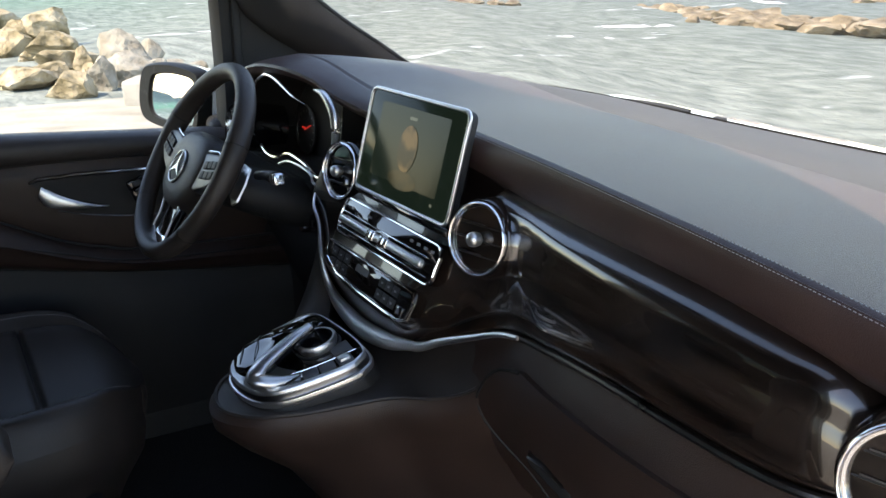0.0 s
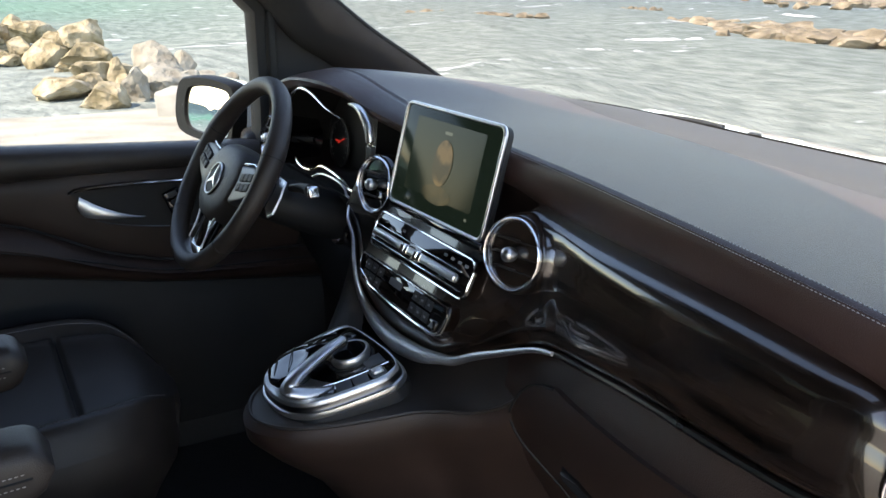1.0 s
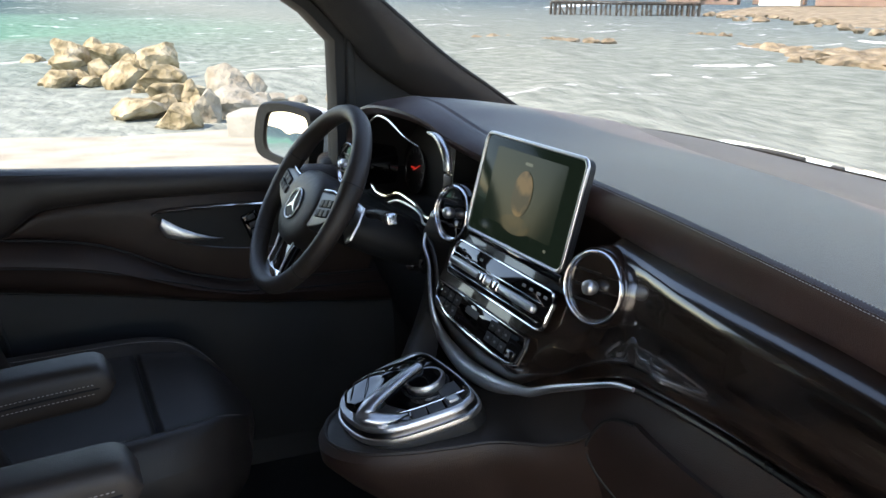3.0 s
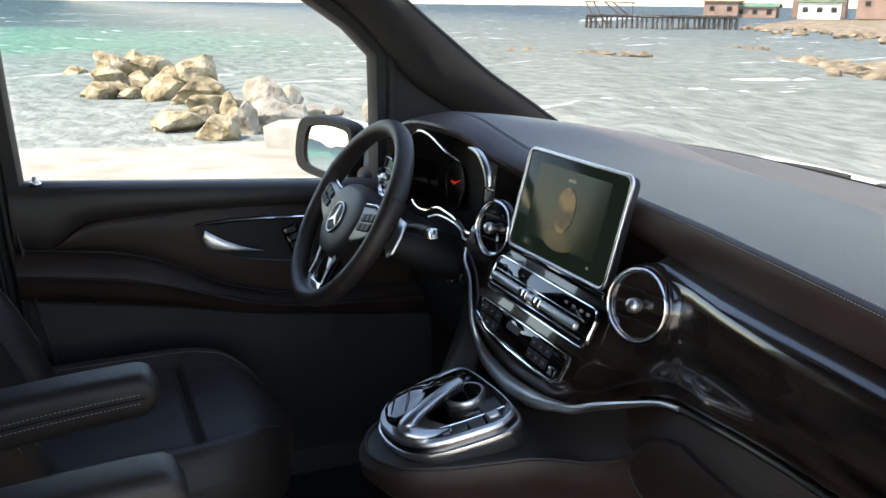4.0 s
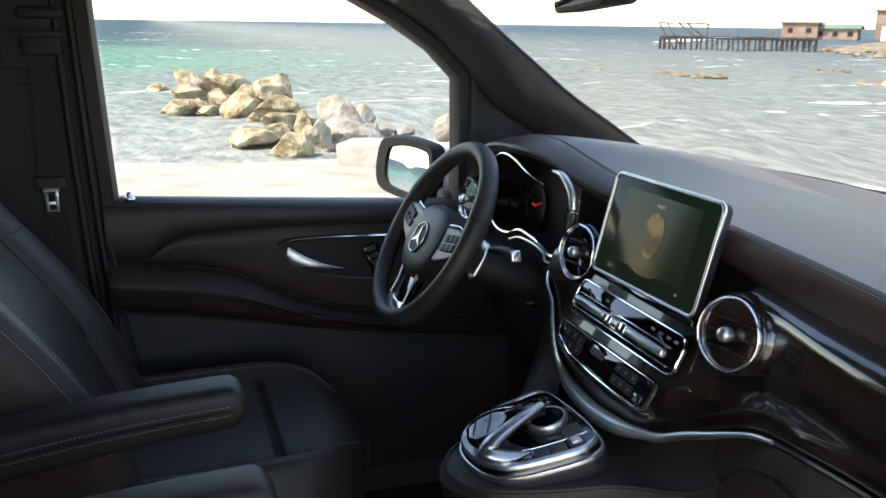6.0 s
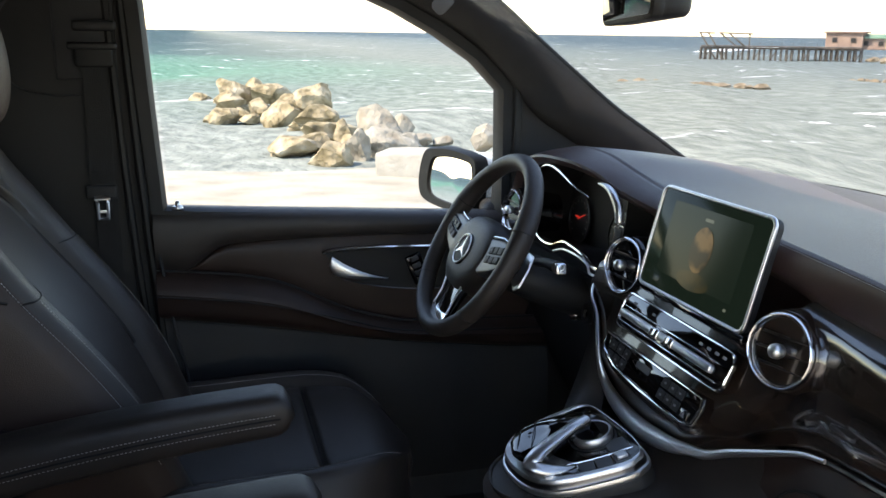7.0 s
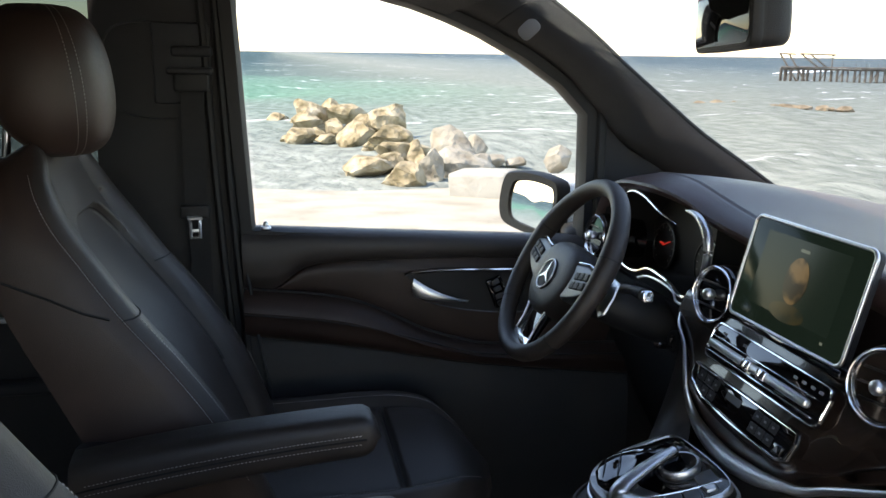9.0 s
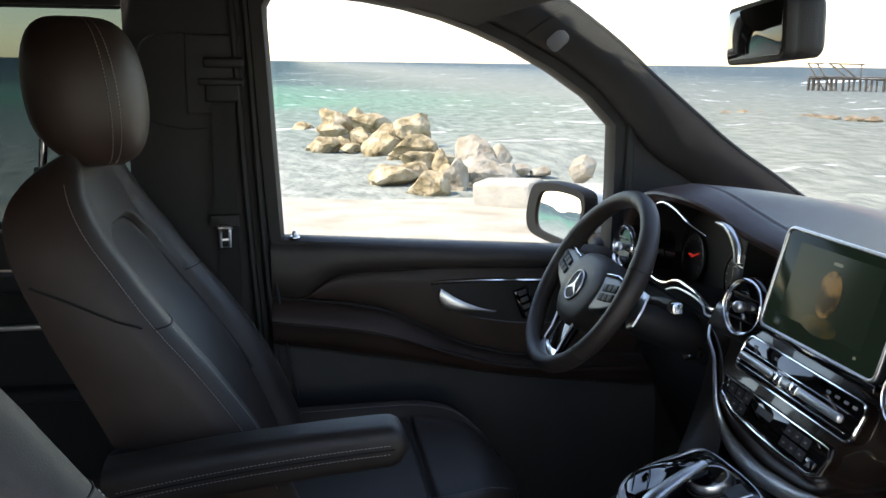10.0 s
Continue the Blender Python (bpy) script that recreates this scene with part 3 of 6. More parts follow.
spart("foot_strip", box(0.285, 0.02, 0.012, 0.004, pose(0.003, 0.004, 0.992, -14, 0, 0)), PIANO, "gloss black strip under the display")


# ---- steering wheel ----
wheel = thing("steering_wheel", "black leather three-spoke steering wheel with silver accents", "steering wheel", (-0.456, -0.176, 0.992))
WM = facing((-0.456, -0.176, 0.992), (0, -math.cos(radians(30.7)), math.sin(radians(30.7))))
winv = Matrix.Translation(-wheel.location)


def wpart(name, bm, mat, label="", parent=None, sharp=40):
    bmesh.ops.transform(bm, matrix=WM, verts=bm.verts)
    ob = part(name, bm, mat, parent or wheel, label, sharp)
    if not parent:
        ob.matrix_parent_inverse = winv
    return ob


def rim_radius(a):
    return 0.0160 + 0.0022 * math.exp(-(math.sin(a) - 0.35) ** 2 / 0.08)


rim_rows = []
for k in range(96):
    a = 2 * math.pi * k / 96
    rr = rim_radius(a)
    rim_rows.append([((0.1765 + rr * math.cos(b)) * math.cos(a), (0.1765 + rr * math.cos(b)) * math.sin(a) * (0.985 if math.sin(a) < 0 else 1), rr * 1.12 * math.sin(b)) for b in np.linspace(0, 2 * math.pi, 17)[:-1]])
rim = wpart("rim", skin(rim_rows, close_u=True, close_v=True), LEATHER, "thick black leather rim")
for a in (20, 160, -38, -142):
    a = radians(a)
    rr = rim_radius(a) + 0.0006
    wpart("rim_seam", tube([((0.1765 + rr * math.cos(b)) * math.cos(a), (0.1765 + rr * math.cos(b)) * math.sin(a), rr * 1.12 * math.sin(b)) for b in np.linspace(0, 2 * math.pi, 20)[:-1]], 0.0008, sides=5, closed=True, up=(0.3, 0.4, 1)), RUBBER, "", rim)
hub_rows = []
for k, h in ((1.0, -0.052), (1.03, -0.020), (1.02, -0.006), (0.95, 0.006), (0.82, 0.0125), (0.55, 0.0165), (0.05, 0.018)):
    hub_rows.append([(k * 0.092 * math.copysign(abs(math.cos(a)) ** 0.8, math.cos(a)) * (1 + 0.12 * math.sin(a)), k * 0.073 * math.copysign(abs(math.sin(a)) ** 0.85, math.sin(a)) - 0.018, h) for a in np.linspace(0, 2 * math.pi, 49)[:-1]])
hub = wpart("hub", skin(hub_rows, close_u=True, caps=True), LEATHER, "black padded airbag hub")
EY = -0.019
wpart("emblem_disc", lathe([(0.0320, 0.0150), (0.0320, 0.0185), (0.0305, 0.0195), (0.001, 0.0195)], pose(0, EY, 0), 36), PLASTIC, "", hub)
wpart("emblem_ring", tube([(0.0295 * math.cos(a), EY + 0.0295 * math.sin(a), 0.0200) for a in np.linspace(0, 2 * math.pi, 41)[:-1]], 0.0017, sides=8, closed=True), SATIN, "round silver emblem", hub)
for a in (90, 210, 330):
    wpart("emblem_ray", plate([(0.028 * math.cos(radians(a)), 0.028 * math.sin(radians(a))), (0.0042 * math.cos(radians(a + 60)), 0.0042 * math.sin(radians(a + 60))), (0, 0), (0.0042 * math.cos(radians(a - 60)), 0.0042 * math.sin(radians(a - 60)))], 0.0025, pose(0, EY, 0.0192)), SATIN, "", hub)
wpart("airbag_text", box(0.018, 0.0035, 0.0008, 0.0, pose(0, -0.066, 0.0125, 18, 0, 0)), GREY, "", hub)
for s in (-1, 1):
    outl = [(s * 0.060, 0.028), (s * 0.085, 0.030), (s * 0.125, 0.036), (s * 0.165, 0.030), (s * 0.167, -0.008), (s * 0.130, -0.028), (s * 0.090, -0.042), (s * 0.060, -0.040)]
    if s < 0:
        outl.reverse()
    spoke = wpart("spoke", plate(outl, 0.022, pose(0, 0, -0.014), 0.006, 3), PEARL, "satin silver spoke with thumb buttons")
    wpart("spoke_back", box(0.11, 0.040, 0.020, 0.008, pose(s * 0.11, 0.012, -0.020)), PLASTIC, "", spoke)
    for i, (u, v) in enumerate(((0.106, 0.010), (0.124, 0.014), (0.142, 0.017), (0.106, -0.008), (0.124, -0.005), (0.142, -0.001))):
        wpart("thumb_button", box(0.0165, 0.0145, 0.006, 0.002, pose(s * u, v, 0.009, 0, 0, s * 12)), GREY, "dark thumb button", spoke)
    wpart("spoke_edge", tube([(s * 0.075, 0.031, 0.006), (s * 0.095, 0.034, 0.008), (s * 0.125, 0.039, 0.007), (s * 0.160, 0.034, 0.002)], 0.0022, sides=8), CHROME, "", spoke)
outl = [(-0.048, -0.075), (-0.040, -0.110), (-0.036, -0.164), (0.036, -0.164), (0.040, -0.110), (0.048, -0.075)]
low = wpart("lower_spoke", plate(outl, 0.014, pose(0, 0, -0.018), 0.003), PIANO, "gloss black lower spoke with silver foot")
wpart("silver_foot", plate([(-0.041, -0.166), (-0.043, -0.138), (-0.015, -0.143), (0.015, -0.143), (0.043, -0.138), (0.041, -0.166)], 0.004, pose(0, 0, -0.0055), 0.0015), CHROME, "polished silver foot", low)
for s in (-1, 1):
    wpart("silver_line", tube([(s * 0.042, -0.140, -0.003), (s * 0.040, -0.110, -0.002), (s * 0.047, -0.078, 0.001)], 0.0022, sides=6), SATIN, "", low)
    wpart("shift_paddle", plate([(s * 0.120, 0.040), (s * 0.153, 0.038), (s * 0.163, 0.010), (s * 0.164, -0.022), (s * 0.150, -0.032), (s * 0.125, -0.020)][::s], 0.004, pose(0, 0, -0.046), 0.0015), SATIN, "silver shift paddle")

column = thing("steering_column", "black steering column with control stalks", "steering column", (-0.456, -0.02, 0.93))
cinv = Matrix.Translation(-column.location)
rows = []
for y, s, z in ((-0.135, 0.040, 0.950), (-0.12, 0.052, 0.945), (-0.06, 0.058, 0.920), (0.0, 0.060, 0.895), (0.06, 0.062, 0.875)):
    rows.append([(-0.456 + s * 1.1 * math.cos(a), y + 0.3 * s * math.sin(a), z + s * 0.70 * math.sin(a)) for a in np.linspace(0, 2 * math.pi, 25)[:-1]])


def cpart(name, bm, mat, label="", parent=None):
    ob = part(name, bm, mat, parent or column, label)
    if not parent:
        ob.matrix_parent_inverse = cinv
    return ob


cpart("shroud", skin(rows, close_u=True, caps=True), PLASTIC, "black plastic shroud")
st = cpart("selector_stalk", tube([(-0.40, -0.075, 0.965), (-0.33, -0.082, 0.982), (-0.268, -0.088, 0.990)], [0.008, 0.009, 0.0115], sides=12), PLASTIC, "black gear selector stalk")
cpart("stalk_cap", box(0.010, 0.020, 0.021, 0.004, pose(-0.254, -0.089, 0.991, 0, -12, 0)), CHROME, "silver end button", st)
cpart("wiper_stalk", tube([(-0.51, -0.075, 0.965), (-0.60, -0.070, 0.965), (-0.65, -0.07, 0.965)], [0.008, 0.009, 0.010], sides=12), PLASTIC, "black wiper stalk")
cpart("cruise_stalk", tube([(-0.51, -0.08, 0.945), (-0.58, -0.09, 0.95), (-0.62, -0.095, 0.952)], [0.006, 0.007, 0.008], sides=10), PLASTIC)

# ---- centre console ----
console = thing("centre_console", "brown leather console flowing out of the dashboard", "console", (0, -0.1, 0.2))
kinv = Matrix.Translation(-console.location)


def kpart(name, bm, mat, label="", parent=None, sharp=40):
    ob = part(name, bm, mat, parent or console, label, sharp)
    if not parent:
        ob.matrix_parent_inverse = kinv
    return ob


RIM = [(0.300, 0.045), (0.215, 0.0), (0.155, -0.045), (0.118, -0.085), (0.098, -0.130), (0.070, -0.190), (0.030, -0.246), (-0.028, -0.276), (-0.085, -0.264), (-0.119, -0.225), (-0.139, -0.160), (-0.152, -0.090), (-0.190, -0.030), (-0.290, 0.03)]


def rim_z(y):
    return 0.770 + 0.17 * y if y < 0.0 else 0.770 + 1.0 * y


rim_top = [(x, y, rim_z(y) + (0.05 * ease(x, 0.16, 0.29))) for x, y in spline(RIM, 60)]
levels = []
for dz, pull, drop in ((0.0, 0.0, 0.0), (-0.012, -0.006, 0), (-0.035, -0.004, 0), (-0.075, 0.018, 0), (-0.13, 0.055, 0), (-0.22, 0.09, 0), (-0.36, 0.11, 0), (-0.55, 0.12, 0)):
    lev = []
    for x, y, z in rim_top:
        t = ease(-y, -0.06, 0.28)
        lev.append((-0.03 + (x + 0.03) * (1 - 1.6 * pull), y + pull * (0.6 + 1.2 * t), z + dz))
    levels.append(lev)
kpart("console_body", skin(levels), BROWN, "brown leather console side")
half = len(rim_top) // 2
deck = []
for i in range(half):
    a, b = Vector(rim_top[i]), Vector(rim_top[-1 - i])
    deck.append([tuple(a.lerp(b, u) + Vector((0, 0, 0.0 + 0.003 * math.sin(math.pi * u) ** 0.5))) for u in np.linspace(0, 1, 13)])
kpart("console_top", skin(deck), LEATHER, "dark leather console top")
flank_in = spline([(-0.300, 0.0, 0.958), (-0.252, -0.027, 0.936), (-0.212, -0.036, 0.914), (-0.180, -0.048, 0.884), (-0.163, -0.050, 0.850), (-0.146, -0.048, 0.812), (-0.110, -0.072, 0.776)], 24)
flank_out = spline([(-0.345, 0.03, 0.935), (-0.335, 0.02, 0.885), (-0.315, 0.0, 0.835), (-0.275, -0.035, 0.795), (-0.225, -0.075, 0.770), (-0.175, -0.115, 0.752), (-0.140, -0.155, 0.742)], 24)
flank = []
for a, b_ in zip(flank_in, flank_out):
    a, b_ = Vector(a), Vector(b_)
    flank.append([tuple(a.lerp(b_, u) + Vector((0, 0, 0.006 * math.sin(math.pi * u)))) for u in np.linspace(0, 1, 6)] + [tuple(b_ + Vector((-0.002, 0.004, -0.02))), tuple(b_ + Vector((0.02, 0.04, -0.12))), tuple(b_ + Vector((0.03, 0.07, -0.5)))])
kpart("console_flank", skin(flank), LEATHER, "dark leather flank rising to the dashboard")
kpart("piping", tube([(x, y, z + 0.001) for x, y, z in rim_top], 0.003, sides=6), LEATHER)

# ---- gear and touchpad unit on the console ----
unit = thing("touchpad_console", "silver touchpad and dial unit with gloss black palm rest", "control unit", (-0.02, -0.17, 0.76))
uinv = Matrix.Translation(-unit.location)
UM = facing((-0.020, -0.170, 0.762), (0, -0.28, 1), (0, 1, 0))


def upart(name, bm, mat, label="", parent=None, sharp=40):
    bmesh.ops.transform(bm, matrix=UM, verts=bm.verts)
    ob = part(name, bm, mat, parent or unit, label, sharp)
    if not parent:
        ob.matrix_parent_inverse = uinv
    return ob


BASE = [(0.093, 0.072), (0.078, 0.096), (0.039, 0.104), (-0.030, 0.102), (-0.094, 0.095), (-0.112, 0.083), (-0.116, 0.060), (-0.112, 0.0), (-0.098, -0.045), (-0.067, -0.073), (-0.0285, -0.081), (0.024, -0.073), (0.056, -0.053), (0.073, -0.026), (0.084, 0.012), (0.092, 0.050)]
ring = [Vector((*p, 0)) for p in spline(BASE + BASE[:1], 97)[:-1]]


def ringed(scale, h, dy=0.0):
    return [(p.x * scale, p.y * scale + dy, h) for p in ring]


upart("base_shell", skin([ringed(1.05, -0.050), ringed(1.06, -0.016), ringed(1.02, -0.008)], close_u=True), PLASTIC, "black base shell")
upart("silver_band", skin([ringed(1.015, -0.011), ringed(1.035, -0.006), ringed(1.038, -0.002), ringed(1.025, 0.001), ringed(0.995, 0.002)], close_u=True), SATIN, "satin silver band round the foot")
upart("band_groove", skin([ringed(0.996, 0.002), ringed(0.985, 0.003), ringed(0.972, 0.011)], close_u=True), DIMMETAL, "dark metal groove")
upart("upper_rim", skin([ringed(0.974, 0.010), ringed(0.962, 0.0150), ringed(0.940, 0.0168), ringed(0.885, 0.0168, 0.008), ringed(0.875, 0.0140, 0.009)], close_u=True), SATIN, "satin silver upper rim")
upart("front_ramp", skin([[(x, y + 0.004 * k, h) for x, y, h in row] for k, row in enumerate([[(-0.088 + 0.128 * w, -0.030 - 0.034 * math.sin(math.pi * (0.12 + 0.76 * w)) + d * 0.010, 0.0172 + dh) for w in np.linspace(0, 1, 20)] for d, dh in ((0, 0.0), (1, 0.0022), (2, 0.003), (3, 0.0012))])]), SATIN, "satin silver ramp under the palm rest")
upart("top_plate", skin([ringed(0.878, 0.0146, 0.009), ringed(0.4, 0.0146, 0.004), ringed(0.02, 0.0146)], close_u=True, caps=True), PIANO, "gloss black top plate")
DIAL = pose(-0.004, 0.052, 0)
upart("dial_well", lathe([(0.036, 0.0140), (0.036, 0.0160), (0.0335, 0.0165), (0.031, 0.0145)], DIAL, 40, caps=False), PLASTIC)
dial = upart("dial", lathe([(0.0295, 0.0140), (0.0310, 0.0190), (0.0310, 0.0265), (0.0290, 0.0290), (0.0260, 0.0285)], DIAL, 44, caps=False), SATIN, "satin silver rotary dial")
upart("touch_surface", lathe([(0.0262, 0.0284), (0.015, 0.0275), (0.001, 0.0272)], DIAL, 40), PIANO, "black touch surface", dial)
# palm rest: a convex slab of black gloss with a silver arm along its edge
PALM = [(-0.040, -0.066), (-0.059, -0.046), (-0.062, -0.018), (-0.055, 0.012), (-0.043, 0.044), (-0.022, 0.058), (-0.002, 0.052), (0.005, 0.022), (0.016, -0.018), (0.027, -0.046), (0.014, -0.066), (-0.012, -0.073)]
slab = spline(PALM + PALM[:1], 61)[:-1]
PC = (-0.020, -0.008)
palm = upart("palm_rest", skin([[(PC[0] + (x - PC[0]) * k, PC[1] + (y - PC[1]) * k, h + 0.06 * (y - PC[1])) for x, y in slab] for k, h in ((0.55, 0.014), (0.70, 0.022), (0.95, 0.031), (1.0, 0.037), (0.985, 0.041), (0.93, 0.0442), (0.80, 0.0465), (0.5, 0.0485), (0.05, 0.0495))], close_u=True, caps=True), PIANO, "gloss black palm rest", sharp=60)


def palm_h(x, y):
    k = math.hypot((x - PC[0]) / 0.042, (y - PC[1]) / 0.064)
    return 0.0003 + float(np.interp(k, [0, 0.5, 0.8, 0.93, 1.0], [0.0495, 0.0485, 0.0465, 0.0442, 0.040])) + 0.06 * (y - PC[1])


for (xa, ya), (xb, yb) in (((-0.054, -0.040), (-0.010, -0.064)), ((-0.055, -0.014), (0.004, -0.046))):
    upart("key_gap", tube([(xa + (xb - xa) * k, ya + (yb - ya) * k, palm_h(xa + (xb - xa) * k, ya + (yb - ya) * k)) for k in np.linspace(0, 1, 12)], 0.0007, sides=5, up=(0, 1, 0)), DARK, "", palm)
upart("silver_arm", tube(spline([(0.050, 0.004, 0.0135), (0.044, -0.018, 0.0155), (0.037, -0.040, 0.021), (0.029, -0.056, 0.032), (0.021, -0.044, 0.0405), (0.010, -0.010, 0.0455), (0.001, 0.022, 0.049), (-0.007, 0.050, 0.0495)], 40), [0.005 + 0.0105 * ease(k, 0, 14) - 0.0075 * max(0, (k - 16) / 23) for k in range(40)], sides=16, flat=0.6), SATIN, "curved satin silver arm", palm)
for i, (x, y, turn) in enumerate(((0.0665, 0.064, -6), (0.0635, 0.037, -10), (0.0585, 0.012, -14), (0.050, -0.012, -22))):
    key = upart("console_button", box(0.024, 0.0235, 0.004, 0.0012, pose(x, y, 0.0150, 0, 0, turn)), BUTTON if i < 3 else PIANO, "grey console button")
    if i == 0:
        upart("roller", box(0.015, 0.017, 0.008, 0.003, pose(x, y, 0.0180, 0, 0, turn)), SATIN, "silver volume roller", key)
upart("divider", tube(spline([(0.034, -0.016, 0.0150), (0.046, 0.022, 0.0156), (0.052, 0.058, 0.0156), (0.054, 0.088, 0.0152)], 16), 0.0013, sides=6), CHROME, "thin chrome divider")
upart("front_key", box(0.030, 0.020, 0.004, 0.0015, pose(-0.070, 0.074, 0.0148, 0, 0, 12)), PIANO, "small black key")
upart("side_key", box(0.030, 0.030, 0.003, 0.0012, pose(0.034, 0.072, 0.0150, 0, 0, -4)), BUTTON, "grey console key")


# ---- driver's door ----
DX = -0.885
door = thing("door_1", "closed driver's door with leather armrest and clear window", "car door", (DX, -0.35, 0.3), kind="structure")
oinv = Matrix.Translation(-door.location)


def opart(name, bm, mat, label="", parent=None, sharp=40):
    ob = part(name, bm, mat, parent or door, label, sharp)
    if not parent:
        ob.matrix_parent_inverse = oinv
    return ob


SILL = [(-0.80, 1.004), (-0.743, 1.001), (-0.494, 0.987), (-0.13, 0.967), (0.20, 0.955)]
BELT = [(-0.80, 0.80), (-0.74, 0.835), (-0.702, 0.863), (-0.66, 0.896), (-0.61, 0.911), (-0.50, 0.918), (-0.225, 0.917), (0.20, 0.905)]
REST = [(-0.80, 0.864), (-0.753, 0.861), (-0.60, 0.843), (-0.507, 0.820), (-0.43, 0.784), (-0.358, 0.748), (-0.27, 0.720), (-0.177, 0.704), (0.20, 0.69)]
CREASE = [(-0.80, 0.815), (-0.60, 0.79), (-0.45, 0.755), (-0.358, 0.728), (-0.20, 0.69), (0.20, 0.67)]
LOWER = [(-0.80, 0.752), (-0.755, 0.747), (-0.50, 0.705), (-0.218, 0.653), (0.20, 0.60)]
YS = list(np.linspace(-0.775, 0.16, 56))


def band(top, low, shape, n=9):
    return [[(DX + along(v, shape), y, along(y, top) + (along(y, low) - along(y, top)) * v) for v in np.linspace(0, 1, n)] for y in YS]


top_of_belt = [(y, max(along(y, BELT), along(y, REST) + 0.003)) for y in YS[::4]]
opart("upper_trim", thick(band(SILL, top_of_belt, [(0, -0.012), (0.12, 0.010), (0.5, 0.020), (0.9, 0.012), (1.0, -0.004)]), (-0.03, 0, 0)), LEATHER, "dark padded upper door trim")
opart("insert_panel", thick(band(top_of_belt, REST, [(0, -0.010), (0.2, 0.0), (0.8, -0.004), (1.0, -0.010)]), (-0.03, 0, 0)), BROWN, "brown leather door insert")
opart("armrest_panel", thick(band(REST, LOWER, [(0, -0.004), (0.08, 0.020), (0.35, 0.046), (0.5, 0.040), (0.8, 0.030), (1.0, 0.002)], 14), (-0.03, 0, 0)), BROWN, "leather armrest moulding")
opart("lower_panel", thick(band(LOWER, [(-0.9, 0.25), (0.3, 0.25)], [(0, -0.006), (0.06, 0.008), (0.5, 0.018), (1.0, 0.0)], 10), (-0.03, 0, 0)), PLASTIC, "dark plastic lower door panel")
for nm, line, dx in (("trim_seam", REST, 0.012), ("trim_seam", CREASE, 0.044), ("trim_seam", LOWER, 0.006)):
    opart(nm, tube([(DX + dx, y, along(y, line) + 0.002) for y in YS], 0.0022, sides=6), PLASTIC)
# recess with handle
recess = opart("handle_recess", skin([[(DX - 0.004 + d, -0.26 + s * dy, 0.832 + s * dz) for dy, dz in ((-0.147, 0.053), (-0.10, 0.057), (0.10, 0.055), (0.20, 0.052), (0.20, -0.05), (0.08, -0.049), (-0.02, -0.035), (-0.09, -0.010), (-0.13, 0.030))] for s, d in ((1.0, 0.010), (0.97, -0.002), (0.9, -0.004), (0.05, -0.004))], close_u=True, caps=True), PLASTIC, "dark recess round the door handle")
opart("chrome_line", tube(spline([(DX + 0.008, -0.409, 0.884), (DX + 0.012, -0.385, 0.890), (DX + 0.012, -0.30, 0.8925), (DX + 0.012, -0.18, 0.890), (DX + 0.010, 0.0, 0.884)], 30), 0.0045, sides=8), CHROME, "thin chrome line", recess)
opart("lower_line", tube(spline([(DX + 0.008, -0.36, 0.818), (DX + 0.010, -0.32, 0.806), (DX + 0.010, -0.25, 0.792), (DX + 0.010, -0.17, 0.784), (DX + 0.01, -0.05, 0.783)], 24), 0.0016, sides=6), DIMMETAL, "", recess)
hrows = []
for u in np.linspace(0, 1, 20):
    y = -0.392 + 0.132 * u
    zt = 0.874 - 0.052 * u ** 0.55
    zb = 0.869 - 0.045 * u ** 0.42 - 0.004
    wid = max(0.0012, (zt - zb) / 2 + 0.015 * (1 - u) ** 1.6 * min(1, u * 8 + 0.4))
    zc = (zt + zb) / 2 - 0.004
    hrows.append([(DX + 0.016 + 0.010 * math.sin(math.pi * u) + 0.005 * math.cos(b), y + 0.004 * math.sin(b), zc + wid * math.sin(b)) for b in np.linspace(0, 2 * math.pi, 15)[:-1]])
opart("door_handle", skin(hrows, close_u=True, caps=True), SATIN, "satin silver door handle", recess)
sw = opart("switch_block", box(0.010, 0.040, 0.075, 0.005, pose(DX + 0.010, -0.185, 0.835, 22, 0, 0)), PIANO, "window switch block", recess)
for k in (-1.5, -0.5, 0.5, 1.5):
    opart("switch", box(0.006, 0.020, 0.012, 0.002, pose(DX + 0.016, -0.185 + 0.006 * k * -1, 0.835 + 0.017 * k, 22, 0, 0)), BUTTON, "", recess)
pin = opart("lock_pin", lathe([(0.012, 0.0), (0.011, 0.004), (0.006, 0.006), (0.0055, 0.013), (0.003, 0.016)], pose(DX - 0.004, -0.722, 1.000), 18), SATIN, "small lock pin on the sill")
# window frame: a moulded surround with the opening through it
OPEN = [(-0.745, 1.000), (-0.50, 0.986), (-0.13, 0.966), (0.016, 0.958), (0.017, 1.11), (0.014, 1.249), (-0.049, 1.313), (-0.140, 1.373), (-0.239, 1.425), (-0.320, 1.459), (-0.394, 1.484), (-0.480, 1.505), (-0.568, 1.519), (-0.66, 1.527), (-0.735, 1.526), (-0.762, 1.518), (-0.772, 1.500), (-0.765, 1.38), (-0.756, 1.20)]
OUTER = [(-0.775, 0.985), (-0.50, 0.965), (-0.13, 0.945), (0.044, 0.935), (0.044, 1.10), (0.044, 1.262), (-0.030, 1.338), (-0.125, 1.40), (-0.226, 1.452), (-0.310, 1.486), (-0.388, 1.512), (-0.476, 1.533), (-0.566, 1.547), (-0.66, 1.556), (-0.74, 1.556), (-0.79, 1.548), (-0.808, 1.510), (-0.800, 1.38), (-0.790, 1.20)]
